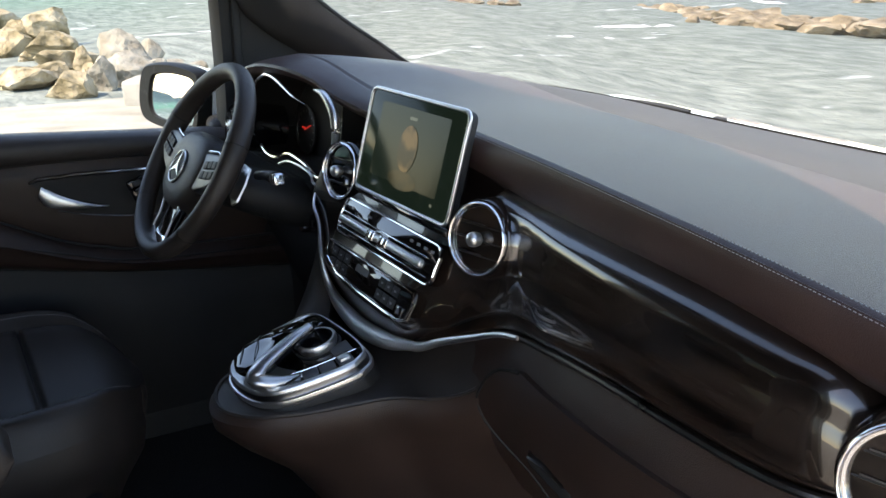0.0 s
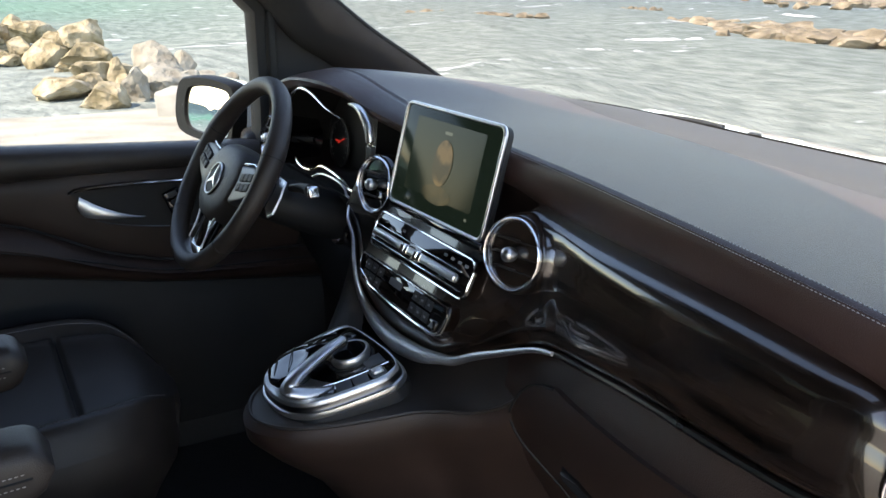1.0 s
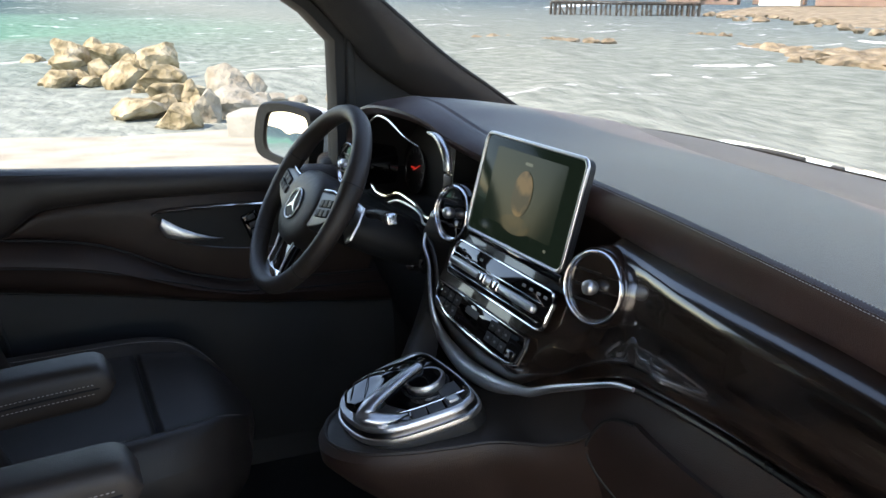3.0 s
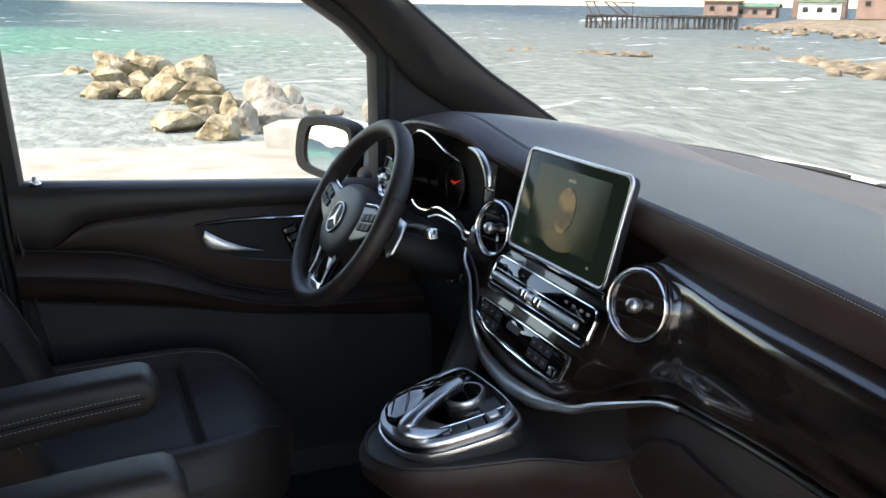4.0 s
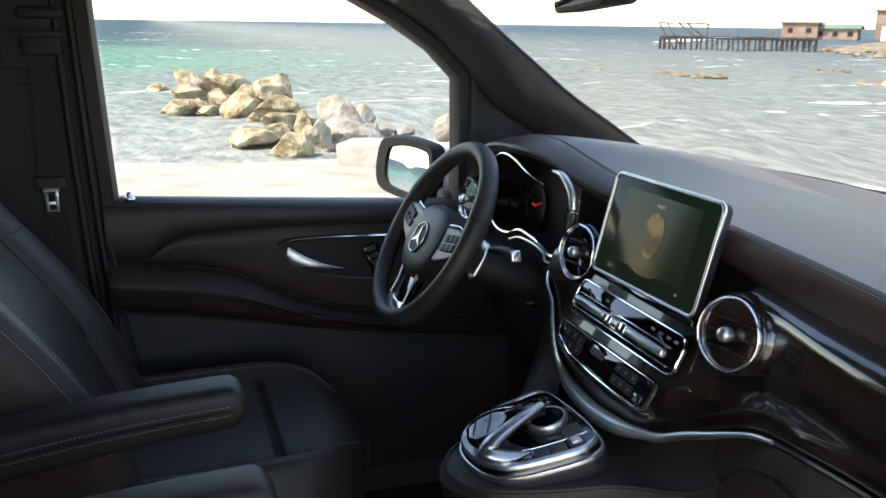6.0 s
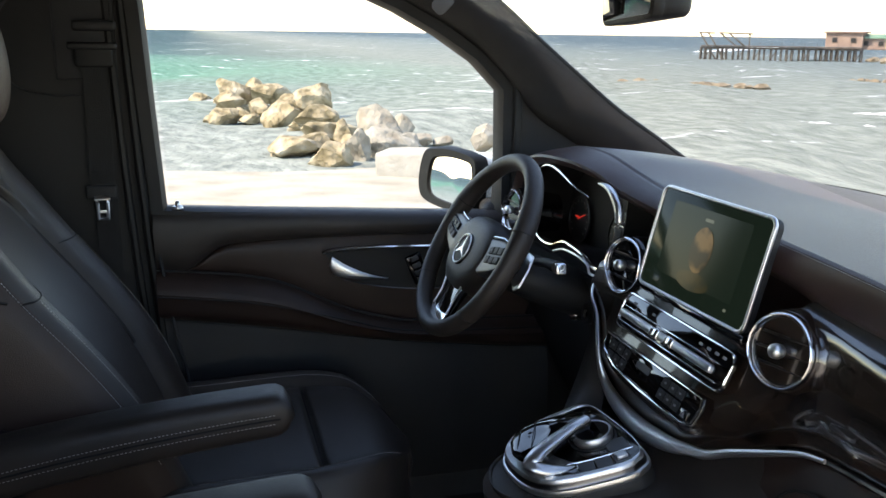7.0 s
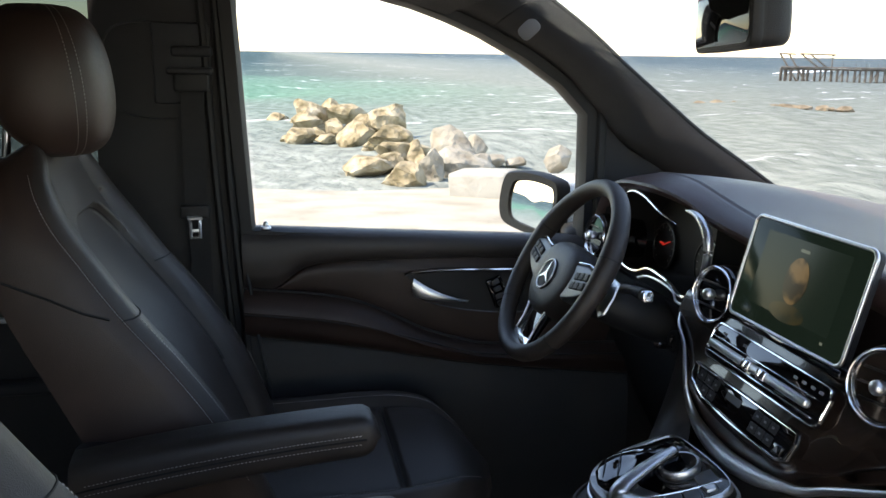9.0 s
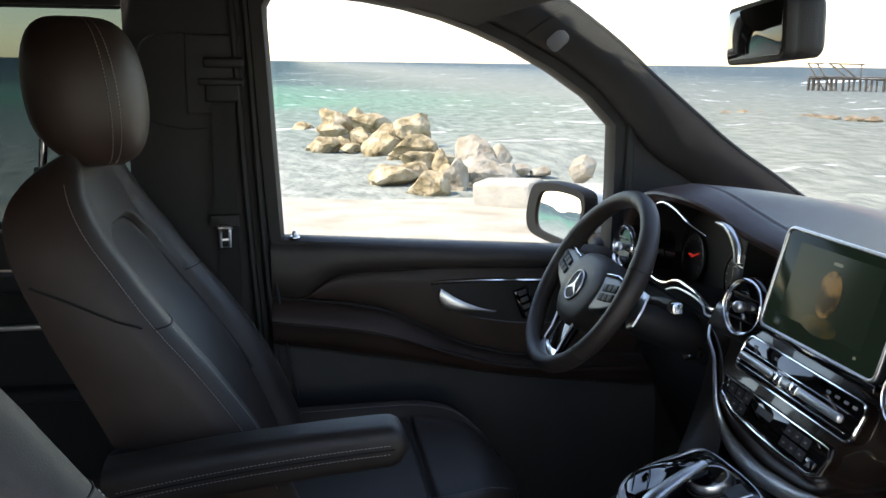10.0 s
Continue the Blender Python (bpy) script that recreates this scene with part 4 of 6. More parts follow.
rings = [[(DX - 0.050, y, z) for y, z in OPEN], [(DX - 0.012, y, z) for y, z in OPEN], [(DX + 0.004, 0.75 * y + 0.25 * Y, 0.75 * z + 0.25 * Z) for (y, z), (Y, Z) in zip(OPEN, OUTER)], [(DX + 0.006, y, z) for y, z in OUTER], [(DX - 0.045, y, z) for y, z in OUTER]]
frame_ob = opart("window_frame", skin(rings, close_u=True, close_v=True), RUBBER, "black rubber window surround")
bm = bmesh.new()
f0 = [bm.verts.new((DX - 0.030, 0.99 * y, z + (-0.012 if i < 4 else 0.008))) for i, (y, z) in enumerate(OPEN)]
f1 = [bm.verts.new((DX - 0.034, 0.99 * y, z + (-0.012 if i < 4 else 0.008))) for i, (y, z) in enumerate(OPEN)]
bm.faces.new(f0)
bm.faces.new(list(reversed(f1)))
for i in range(len(f0)):
    j = (i + 1) % len(f0)
    bm.faces.new([f0[i], f1[i], f1[j], f0[j]])
pane = opart("window_pane", bm, PANE, "clear side window", frame_ob)
pane.visible_shadow = False
opart("front_bar", box(0.03, 0.018, 0.36, 0.004, pose(DX + 0.004, 0.056, 1.10)), RUBBER, "upright black bar", frame_ob)
opart("corner_panel", thick([[(DX + 0.006 + 0.06 * u, 0.066 + 0.26 * u, 0.93 + (1.235 - 0.21 * u - 0.93) * v) for v in np.linspace(0, 1, 5)] for u in np.linspace(0, 1, 6)], (-0.03, 0, 0)), PLASTIC, "dark triangular corner panel")
# closes the gap ahead of the door; deep footwell shade is in its colour
opart("footwell_side", box(0.05, 0.40, 0.90, 0.01, pose(-0.915, 0.30, 0.62)), DARK, "footwell side, near-black to stand for deep shade")
opart("door_edge", tube([(DX + 0.012, -0.772, 0.945), (DX + 0.016, -0.760, 0.86), (DX + 0.018, -0.744, 0.74), (DX + 0.02, -0.722, 0.62), (DX + 0.02, -0.715, 0.40)], 0.004, sides=8), GREY, "light rubber door edge")

# ---- pillars, roof and windscreen ----
pillar = thing("a_pillar", "dark fabric covered windscreen pillar", "pillar", (-0.82, 0.2, 1.0), kind="structure")


def vpart(name, bm, mat, parent, label="", sharp=40):
    ob = part(name, bm, mat, parent, label, sharp)
    ob.matrix_parent_inverse = Matrix.Translation(-parent.location)
    return ob


LOWEDGE = [(-0.880, -0.66, 1.560), (-0.880, -0.48, 1.536), (-0.880, -0.31, 1.488), (-0.878, -0.125, 1.402), (-0.876, -0.030, 1.338), (-0.872, 0.044, 1.262), (-0.860, 0.099, 1.195), (-0.858, 0.188, 1.130), (-0.855, 0.260, 1.075), (-0.85, 0.36, 1.0)]
TOPEDGE = [(-0.770, -0.46, 1.610), (-0.775, -0.32, 1.600), (-0.778, -0.22, 1.565), (-0.778, -0.05, 1.455), (-0.776, 0.060, 1.365), (-0.770, 0.150, 1.292), (-0.760, 0.250, 1.212), (-0.750, 0.350, 1.146), (-0.740, 0.455, 1.075), (-0.735, 0.55, 1.02)]
lo, hi = spline(LOWEDGE, 44), spline(TOPEDGE, 44)
prow = []
for a, b in zip(lo, hi):
    a, b = Vector(a), Vector(b)
    out = Vector((0.028, -0.016, -0.004))
    prow.append([tuple(a + Vector((-0.04, 0, 0.0))), tuple(a + Vector((-0.004, 0, -0.002))), tuple(a + Vector((0.006, -0.004, 0.004)))] + [tuple(a.lerp(b, u) + out * math.sin(math.pi * u) ** 0.6) for u in (0.12, 0.28, 0.45, 0.62, 0.78, 0.92)] + [tuple(b + Vector((0.002, 0.002, 0))), tuple(b + Vector((-0.05, 0.0, 0.004)))])
vpart("pillar_cover", skin(prow), FABRIC, pillar, "dark fabric cover")
vpart("pillar_seal", tube([tuple(Vector(b) + Vector((-0.004, 0.006, 0.002))) for b in hi], 0.006, sides=8), RUBBER, pillar, "black glass seal")
ml = vpart("map_lamp", plate(rounded(0.050, 0.034, 0.012), 0.004, facing((-0.802, -0.150, 1.441), (0.75, -0.45, -0.15), (0, -0.75, 0.65)), 0.002), LAMPLENS, pillar, "small grey lamp lens")
vpart("cover_joint", tube([tuple(Vector(a).lerp(Vector(b), u) + Vector((0.030, -0.017, -0.004)) * math.sin(math.pi * u) ** 0.6) for a, b in [(lo[12], hi[12])] for u in np.linspace(0.02, 0.98, 14)], 0.0015, sides=5), DARK, pillar)
# out of view: mirrored copy added to close the cabin and shape its light
far_pillar = thing("a_pillar", "unseen dark fabric pillar, mirrored to the passenger side to shape the light", "pillar", (0.82, 0.2, 1.0), kind="structure")
vpart("pillar_cover", skin([[(-p[0], p[1], p[2]) for p in r] for r in prow]), FABRIC, far_pillar, "dark fabric cover")
cowl = thing("windscreen", "large raked clear windscreen with black edge", "windscreen", (0, 0.8, 1.0), kind="structure")
wrows, wtop = [], []
for x in np.linspace(-0.86, 0.86, 35):
    y, z = glass_foot(x)
    k = min(1, abs(x) / 0.775)
    yt, zt = 0.045 - 0.31 * k ** 1.3, 1.535
    ye, ze = (y + 0.01, z - 0.012)
    wrows.append([(x * (1 - 0.0 * v), ye + (yt - ye) * v, ze + (zt - ze) * v + 0.02 * math.sin(math.pi * v)) for v in np.linspace(0, 1, 9)])
wp = vpart("windscreen_pane", thick(wrows, (0, 0.003, 0.004)), PANE, cowl, "clear windscreen glass")
wp.visible_shadow = False
vpart("black_edge", thick([[(x, glass_foot(x)[0] + d, glass_foot(x)[1] - 0.004 + 0.5 * (0.010 - d)) for d in (-0.004, 0.004, 0.012)] for x in np.linspace(-0.76, 0.9, 50)], (0, 0.002, -0.006)), RUBBER, cowl, "black ceramic glass edge")
roof = thing("ceiling", "dark headliner over the front seats", "headliner", (0, -1.2, 1.6), kind="structure")
rrows = []
for x in np.linspace(-0.90, 0.90, 25):
    k = abs(x) / 0.9
    yf = 0.050 - 0.31 * (abs(x) / 0.775) ** 1.3
    rrows.append([(x, yf + (-3.2 - yf) * v, (1.535 + 0.10 * min(1, v * 5) ** 0.7) - 0.07 * k ** 4) for v in list(np.linspace(0, 0.3, 8)) + [0.5, 1.0]])
vpart("headliner", thick(rrows, (0, 0, 0.04)), FABRIC, roof, "dark fabric headliner")
bp = thing("b_pillar", "dark plastic door pillar with seat belt slot", "pillar", (-0.92, -0.95, 0.4), kind="structure")
vpart("pillar_panel", thick([[(-0.905 + 0.012 * math.sin(math.pi * u) - 0.03 * (1 - ease(z, 0.3, 0.6)), -0.77 - 0.30 * u + 0.06 * ease(1.0 - z, -0.1, 0.5), z) for z in np.linspace(0.28, 1.60, 16)] for u in np.linspace(0, 1, 12)], (-0.04, 0, 0)), PLASTIC, bp, "dark plastic pillar panel")
for y0, dx in ((-0.806, 0.006), (-0.835, 0.004)):
    vpart("door_seal", tube([(-0.895 + dx, y0 - 0.012, 1.56), (-0.893 + dx, y0 - 0.004, 1.40), (-0.890 + dx, y0 + 0.010, 1.10), (-0.886 + dx, y0 + 0.022, 0.90), (-0.884 + dx, y0 + 0.045, 0.60)], 0.009, sides=8), RUBBER, bp, "rubber door seal")
vpart("belt_plate", box(0.012, 0.120, 0.17, 0.006, pose(-0.892, -0.885, 1.36)), GREY, bp, "belt height adjuster plate")
vpart("arc_trim", tube(spline([(-0.885, -0.90, 1.44), (-0.885, -0.97, 1.445), (-0.888, -1.03, 1.425), (-0.888, -1.05, 1.35), (-0.888, -1.03, 1.27), (-0.885, -0.96, 1.245), (-0.885, -0.90, 1.245)], 30), 0.0025, sides=6), GREY, bp)
belt = thing("seat_belt", "black seat belt hanging from its guide", "seat belt", (-0.875, -0.87, 0.9))
vpart("guide", box(0.030, 0.085, 0.022, 0.008, pose(-0.872, -0.863, 1.385)), PLASTIC, belt, "black belt guide")
vpart("guide", box(0.032, 0.095, 0.014, 0.005, pose(-0.866, -0.868, 1.345)), PLASTIC, belt)
vpart("guide_slot", box(0.018, 0.074, 0.040, 0.006, pose(-0.868, -0.866, 1.322)), RUBBER, belt)
vpart("webbing", thick([[(-0.868 + 0.004 * math.sin(6 * z), -0.842 - 0.048 * u + 0.012 * (1.35 - z) * -1, z) for u in np.linspace(0, 1, 5)] for z in np.linspace(1.34, 1.03, 12)], (-0.0025, 0, 0)), WEBBING, belt, "black woven webbing")
vpart("webbing", thick([[(-0.874, -0.842 - 0.046 * u, z) for u in np.linspace(0, 1, 4)] for z in np.linspace(1.03, 0.45, 6)], (-0.0025, 0, 0)), WEBBING, belt)
vpart("tongue_grip", box(0.016, 0.062, 0.030, 0.005, pose(-0.866, -0.872, 1.045)), PLASTIC, belt, "black belt tongue grip")
tn = facing((-0.860, -0.872, 1.010), (1, 0.1, 0))
vpart("belt_tongue", tube([tn @ Vector((u, v, 0)) for u, v in ((-0.015, 0.024), (-0.010, 0.012), (-0.0095, -0.022), (0.0095, -0.022), (0.010, 0.012), (0.015, 0.024))], 0.0042, sides=6, closed=True), SATIN, belt, "steel belt tongue")
vpart("belt_tongue_bar", box(0.032, 0.008, 0.005, 0.001, tn @ pose(0, 0.022, 0)), SATIN, belt)
vpart("belt_tongue_bar", box(0.018, 0.007, 0.005, 0.001, tn @ pose(0, -0.006, 0)), SATIN, belt)

# rear side wall with tinted window
rear = thing("wall_rear_side", "dark rear side wall with a tinted window", "car side", (-0.95, -2.0, 0.3), kind="structure")
vpart("lower_trim", box(0.06, 2.10, 0.80, 0.02, pose(-0.98, -2.12, 0.63)), PLASTIC, rear, "dark lower trim")
vpart("upper_trim", box(0.06, 2.10, 0.10, 0.02, pose(-0.97, -2.12, 1.545)), PLASTIC, rear)
rp = vpart("tinted_pane", box(0.004, 2.15, 0.48, 0.0, pose(-0.945, -2.10, 1.26)), TINTED, rear, "dark tinted rear window")
rp.visible_shadow = False
vpart("silver_rail", box(0.014, 0.60, 0.014, 0.004, pose(-0.940, -1.58, 0.796)), SATIN, rear, "silver rail on the sliding door")
vpart("rear_ledge", box(0.05, 1.9, 0.05, 0.015, pose(-0.93, -2.15, 0.905)), GREY, rear)
vpart("rear_pocket", box(0.05, 1.9, 0.03, 0.012, pose(-0.93, -2.15, 0.64)), GREY, rear)
back = thing("wall_back", "dark closed rear of the cabin", "car rear", (0, -3.2, 0.3), kind="structure")
vpart("rear_wall", box(1.9, 0.05, 1.4, 0.02, pose(0, -3.2, 0.9)), PLASTIC, back)
side = thing("wall_passenger_side", "dark passenger side rear wall", "car side", (0.95, -2.1, 0.3), kind="structure")
vpart("side_wall", box(0.05, 2.05, 0.80, 0.02, pose(0.97, -2.15, 0.63)), PLASTIC, side)
sp = vpart("tinted_pane", box(0.004, 2.0, 0.50, 0.0, pose(0.96, -2.15, 1.28)), TINTED, side, "dark tinted rear window")
sp.visible_shadow = False
vpart("roof_rail", box(0.06, 3.0, 0.08, 0.02, pose(0.93, -1.75, 1.56)), PLASTIC, side)
vpart("passenger_pillar", thick([[(0.93, -1.12 - 0.14 * u, z) for z in np.linspace(0.2, 1.6, 5)] for u in (0, 0.5, 1)], (0.05, 0, 0)), PLASTIC, side)
floor = thing("floor", "black carpeted car floor with rubber mat", "floor", (0, -1.2, 0.2), kind="structure")
vpart("carpet", box(1.86, 3.7, 0.05, 0.01, pose(0, -1.35, 0.195)), CARPET, floor, "black carpet")
vpart("side_skirt", box(0.10, 3.7, 0.30, 0.03, pose(-0.93, -1.35, 0.16)), PLASTIC, floor)
mat_ob = thing("floor_mat", "black ribbed floor mat in the passenger footwell", "floor mat", (0.02, -0.45, 0.222))
vpart("mat", box(0.62, 0.55, 0.012, 0.005, pose(0.12, -0.42, 0.228)), RUBBER, mat_ob, "black mat")
for k in range(24):
    vpart("mat_rib", box(0.60, 0.006, 0.004, 0.0, pose(0.12, -0.67 + 0.0215 * k, 0.2355)), RUBBER, mat_ob)
pedal = thing("brake_pedal", "black pedal in the dark footwell", "pedal", (-0.48, 0.10, 0.40))
vpart("pedal_pad", box(0.10, 0.02, 0.06, 0.006, pose(-0.48, 0.10, 0.40, -35, 0, 0)), RUBBER, pedal)
vpart("pedal_arm", tube([(-0.48, 0.11, 0.40), (-0.48, 0.18, 0.55), (-0.48, 0.22, 0.75)], 0.010, sides=8), PLASTIC, pedal)

# wiper and bonnet strip outside the glass
wiper = thing("windscreen_wiper", "parked black windscreen wiper with pale sunlit arm", "wiper", (-0.2, 0.85, 1.03))
vpart("wiper_blade", tube(spline([(-0.62, 0.815, 1.012), (-0.45, 0.835, 1.018), (-0.25, 0.835, 1.021), (-0.135, 0.830, 1.022)], 20), 0.005, sides=8), GREY, wiper, "black wiper blade")
vpart("wiper_arm", tube(spline([(-0.52, 0.845, 1.022), (-0.35, 0.850, 1.030), (-0.25, 0.846, 1.030)], 14), 0.005, sides=8), GREY, wiper, "black wiper arm")
vpart("blade_end", box(0.03, 0.014, 0.016, 0.004, pose(-0.150, 0.830, 1.027)), GREY, wiper)
bonnet = thing("cowl_panel", "pale sunlit strip below the windscreen", "bonnet edge", (0, 0.9, 0.98))
vpart("panel", thick([[(x, glass_foot(x)[0] + 0.02 + d, glass_foot(x)[1] - 0.014 - 0.6 * max(0, d - 0.09) ** 1.1) for d in (0.0, 0.04, 0.09, 0.12, 0.20, 0.45)] for x in np.linspace(-0.50, 0.74, 40)], (0, 0, -0.02)), PAINT, bonnet, "pale painted panel")

# ---- mirrors ----
rvm = thing("rear_view_mirror", "black interior rear-view mirror on its stem", "mirror", (-0.05, -0.05, 1.44))
RM = facing((-0.058, -0.082, 1.437), (-0.175, -0.985, -0.03)) @ pose(0, 0, 0, 0, 0, 2.2)
rows = []
for s, h in ((0.97, 0.0145), (0.99, 0.013), (1.0, 0.008), (1.0, 0.002), (0.99, 0.0), (0.985, -0.002), (0.99, -0.005), (0.985, -0.020), (0.95, -0.034), (0.85, -0.042), (0.3, -0.045)):
    rows.append([RM @ Vector((u * s, v * s, h)) for u, v in rounded(0.238, 0.082, 0.018, 6)])
vpart("housing", skin(rows, close_u=True, caps=True), PLASTIC, rvm, "black plastic mirror housing")
# the reflection of the dark cabin is put into the glass colour
vpart("mirror_glass", plate(rounded(0.222, 0.068, 0.013, 6), 0.001, RM @ pose(0, 0, 0.0147), 0.0004), material("dark_reflection_mirror", (0.04, 0.042, 0.044), 0.03, metal=1.0), rvm, "mirror glass coloured dark like the cabin it reflects")
vpart("stem", tube([(-0.045, -0.045, 1.455), (-0.03, -0.03, 1.50), (-0.02, -0.03, 1.535)], 0.014, sides=12), PLASTIC, rvm)
over = thing("overhead_console", "grey overhead panel behind the mirror", "overhead console", (0.05, -0.2, 1.53))
vpart("panel", box(0.34, 0.20, 0.075, 0.02, pose(0.16, -0.20, 1.512)), GREY, over)
for k in range(7):
    vpart("panel_slot", box(0.008, 0.05, 0.004, 0.0, pose(0.08 + 0.016 * k, -0.25, 1.4735)), DARK, over)
mir = thing("side_mirror", "black door mirror with silver painted cap", "mirror", (-1.07, 0.0, 0.95))
MM = facing((-1.105, -0.040, 1.003), (0.34, -0.94, 0.13))
body_rows = []
OUT = [(0.120, 0.045), (0.098, 0.075), (0.0, 0.086), (-0.090, 0.080), (-0.130, 0.062), (-0.142, 0.0), (-0.132, -0.045), (-0.100, -0.068), (0.0, -0.078), (0.090, -0.080), (0.120, -0.055)]
loop = spline(OUT + OUT[:1], 49)[:-1]
for s, h in ((0.70, 0.004), (0.73, 0.011), (0.93, 0.012), (0.99, 0.002), (1.02, -0.025)):
    body_rows.append([MM @ Vector((u * s + 0.05 * max(0, 1 - s), v * s, h)) for u, v in loop])
vpart("housing", skin(body_rows, close_u=True), material("mirror_plastic", (0.006, 0.006, 0.006), 0.5, spec=0.2, mottle=0.2), mir, "black mirror housing rim")
vpart("cap", skin([[MM @ Vector((u * s, v * s, h)) for u, v in loop] for s, h in ((1.02, -0.025), (1.0, -0.055), (0.85, -0.085), (0.5, -0.105), (0.1, -0.110))], close_u=True, caps=True), PAINT, mir, "silver painted cap")
vpart("mirror_backing", skin([[MM @ Vector((u * s, v * s, h)) for u, v in loop] for s, h in ((0.93, 0.010), (0.90, 0.0), (0.1, 0.0))], close_u=True), PLASTIC, mir)
vpart("mirror_glass", skin([[MM @ Vector((u * s + 0.013, v * s, h)) for u, v in loop] for s, h in ((0.735, 0.0045), (0.05, 0.005))], close_u=True, caps=True), MIRROR, mir, "bright mirror glass")
vpart("mirror_foot", box(0.13, 0.09, 0.06, 0.02, pose(-0.965, 0.045, 0.945, 0, 0, -10)), PLASTIC, mir, "black mirror foot")


# ---- seats ----
def seat(x0, label, shell_mat):
    s = thing("car_seat", label, "car seat", (x0, -0.75, 0.25), group="front seats")
    inv = Matrix.Translation(-s.location)

    def q(name, bm, mat, lab="", parent=None, sharp=50):
        ob = part(name, bm, mat, parent or s, lab, sharp)
        if not parent:
            ob.matrix_parent_inverse = inv
        return ob

    # cushion: rounded front, raised side bolsters
    def cush_at(u, v, lift=0.0):
        y = -0.95 + 0.658 * v
        front = ease(v, 0.72, 1.0)
        half = 0.270 * max(0.3, math.sqrt(max(0.0, 1 - (max(0, v - 0.58) / 0.435) ** 2.8)))
        bol = math.exp(-((abs(u) - 0.86) / 0.13) ** 2)
        edge = max(0, (abs(u) - 0.88) / 0.12)
        seam = 0.009 * math.exp(-((abs(u) - 0.74) / 0.022) ** 2)
        cross = 0.011 * math.exp(-((y + 0.485) / 0.007) ** 2) * (1 - ease(abs(u), 0.68, 0.74))
        z = 0.616 + 0.018 * v + 0.026 * bol * (1 - 0.6 * front) - 0.040 * edge ** 2.0 - seam - cross - 0.06 * max(0, (v - 0.84) / 0.16) ** 2
        return (x0 + half * u, y - 0.02 * u * u * front, z + lift)

    rows = []
    for v in [*np.linspace(0, 0.68, 20), *np.linspace(0.684, 0.730, 11), *np.linspace(0.74, 1.0, 20)]:
        rows.append([cush_at(u, v) for u in np.linspace(-1, 1, 61)])
    cush = q("cushion", skin(rows), LEATHER, "black leather seat cushion")
    rim = [r[0] for r in rows] + rows[-1][1:-1] + [r[-1] for r in reversed(rows)]
    q("cushion_side", skin([rim, [(x0 + (p[0] - x0) * 1.02, p[1] + 0.004, p[2] - 0.03) for p in rim], [(x0 + (p[0] - x0) * 1.0, p[1] - 0.004, p[2] - 0.075) for p in rim], [(x0 + (p[0] - x0) * 0.9, p[1] - 0.04, p[2] - 0.14) for p in rim], [(x0 + (p[0] - x0) * 0.85, p[1] - 0.06, 0.36) for p in rim]]), LEATHER, "leather cushion side")
    for sgn in (-1, 1):
        q("cushion_stitching", stitches([cush_at(sgn * 0.80, v, 0.0008) for v in np.linspace(0.1, 0.95, 40)], 0.0058, 0.0007), THREAD, "grey seam thread", cush)
        q("edge_stitching", stitches([cush_at(sgn, v, -0.004) for v in np.linspace(0.1, 0.99, 40)], 0.0058, 0.0007), THREAD, "", cush)
        q("bolster_groove", tube([cush_at(sgn * 0.74, v, -0.0006) for v in np.linspace(0.05, 0.95, 40)], 0.0016, sides=5), DARK, "", cush)
    q("cross_groove", tube([cush_at(u, 0.7067, -0.0004) for u in np.linspace(-0.70, 0.70, 20)], 0.0018, sides=5), DARK, "", cush)
    q("seat_base", box(0.44, 0.46, 0.26, 0.03, pose(x0, -0.68, 0.35)), PLASTIC, "dark plastic seat base")
    q("base_cover", box(0.50, 0.50, 0.10, 0.04, pose(x0, -0.66, 0.43)), PLASTIC)
    # backrest
    brow, shell = [], []
    FRONT = [(0.60, -0.700), (0.70, -0.738), (0.80, -0.785), (0.90, -0.850), (1.00, -0.925), (1.10, -0.990), (1.17, -1.022), (1.215, -1.042), (1.240, -1.070)]
    REAR = [(0.60, -0.95), (0.70, -0.975), (0.80, -1.015), (0.90, -1.060), (1.00, -1.105), (1.08, -1.138), (1.14, -1.152), (1.18, -1.148), (1.215, -1.125), (1.240, -1.090)]
    for z in [*np.linspace(0.60, 1.19, 100), 1.205, 1.218, 1.228, 1.236, 1.240]:
        fy, ry = along(z, FRONT), along(z, REAR)
        half = along(z, [(0.60, 0.240), (0.75, 0.262), (0.90, 0.270), (1.0, 0.272), (1.10, 0.262), (1.15, 0.246), (1.18, 0.226), (1.205, 0.198), (1.225, 0.163), (1.24, 0.12)])
        row = []
        for u in np.linspace(-1, 1, 121):
            bol = ease(abs(u), 0.48, 0.78) * (1 - ease(z, 1.06, 1.18) * 0.5)
            cen = 0.024 * (1 - bol)
            inset = 0.008 * math.exp(-((abs(u) - 0.58) / 0.03) ** 2) * (z < 1.13)
            rnd = max(0, (abs(u) - 0.82) / 0.18)
            rec = 0.020 * (1 - ease(((abs(u) / 0.58) ** 4 + (max(0, z - 0.90) / 0.215) ** 4) ** 0.25, 0.95, 1.02))
            row.append((x0 + half * u, fy - (cen + inset + rec + 0.055 * rnd ** 2) * min(1, max(0, fy - ry - 0.012) / 0.10), z))
        whole, hind = row, [(x0 + half * u, ry + 0.012 * abs(u) ** 3, z) for u in np.linspace(-1, 1, 121)]
        shell.append(row[-6:] + [(x0 + half * u, ry + 0.012 * abs(u) ** 3, z) for u in np.linspace(1.0, -1.0, 13)] + row[:6])
        brow.append(row[5:-5])
    backr = q("backrest", skin(brow), LEATHER, "black leather backrest with bolsters")
    q("backrest_shell", skin(shell), shell_mat, "leather backrest side and back")
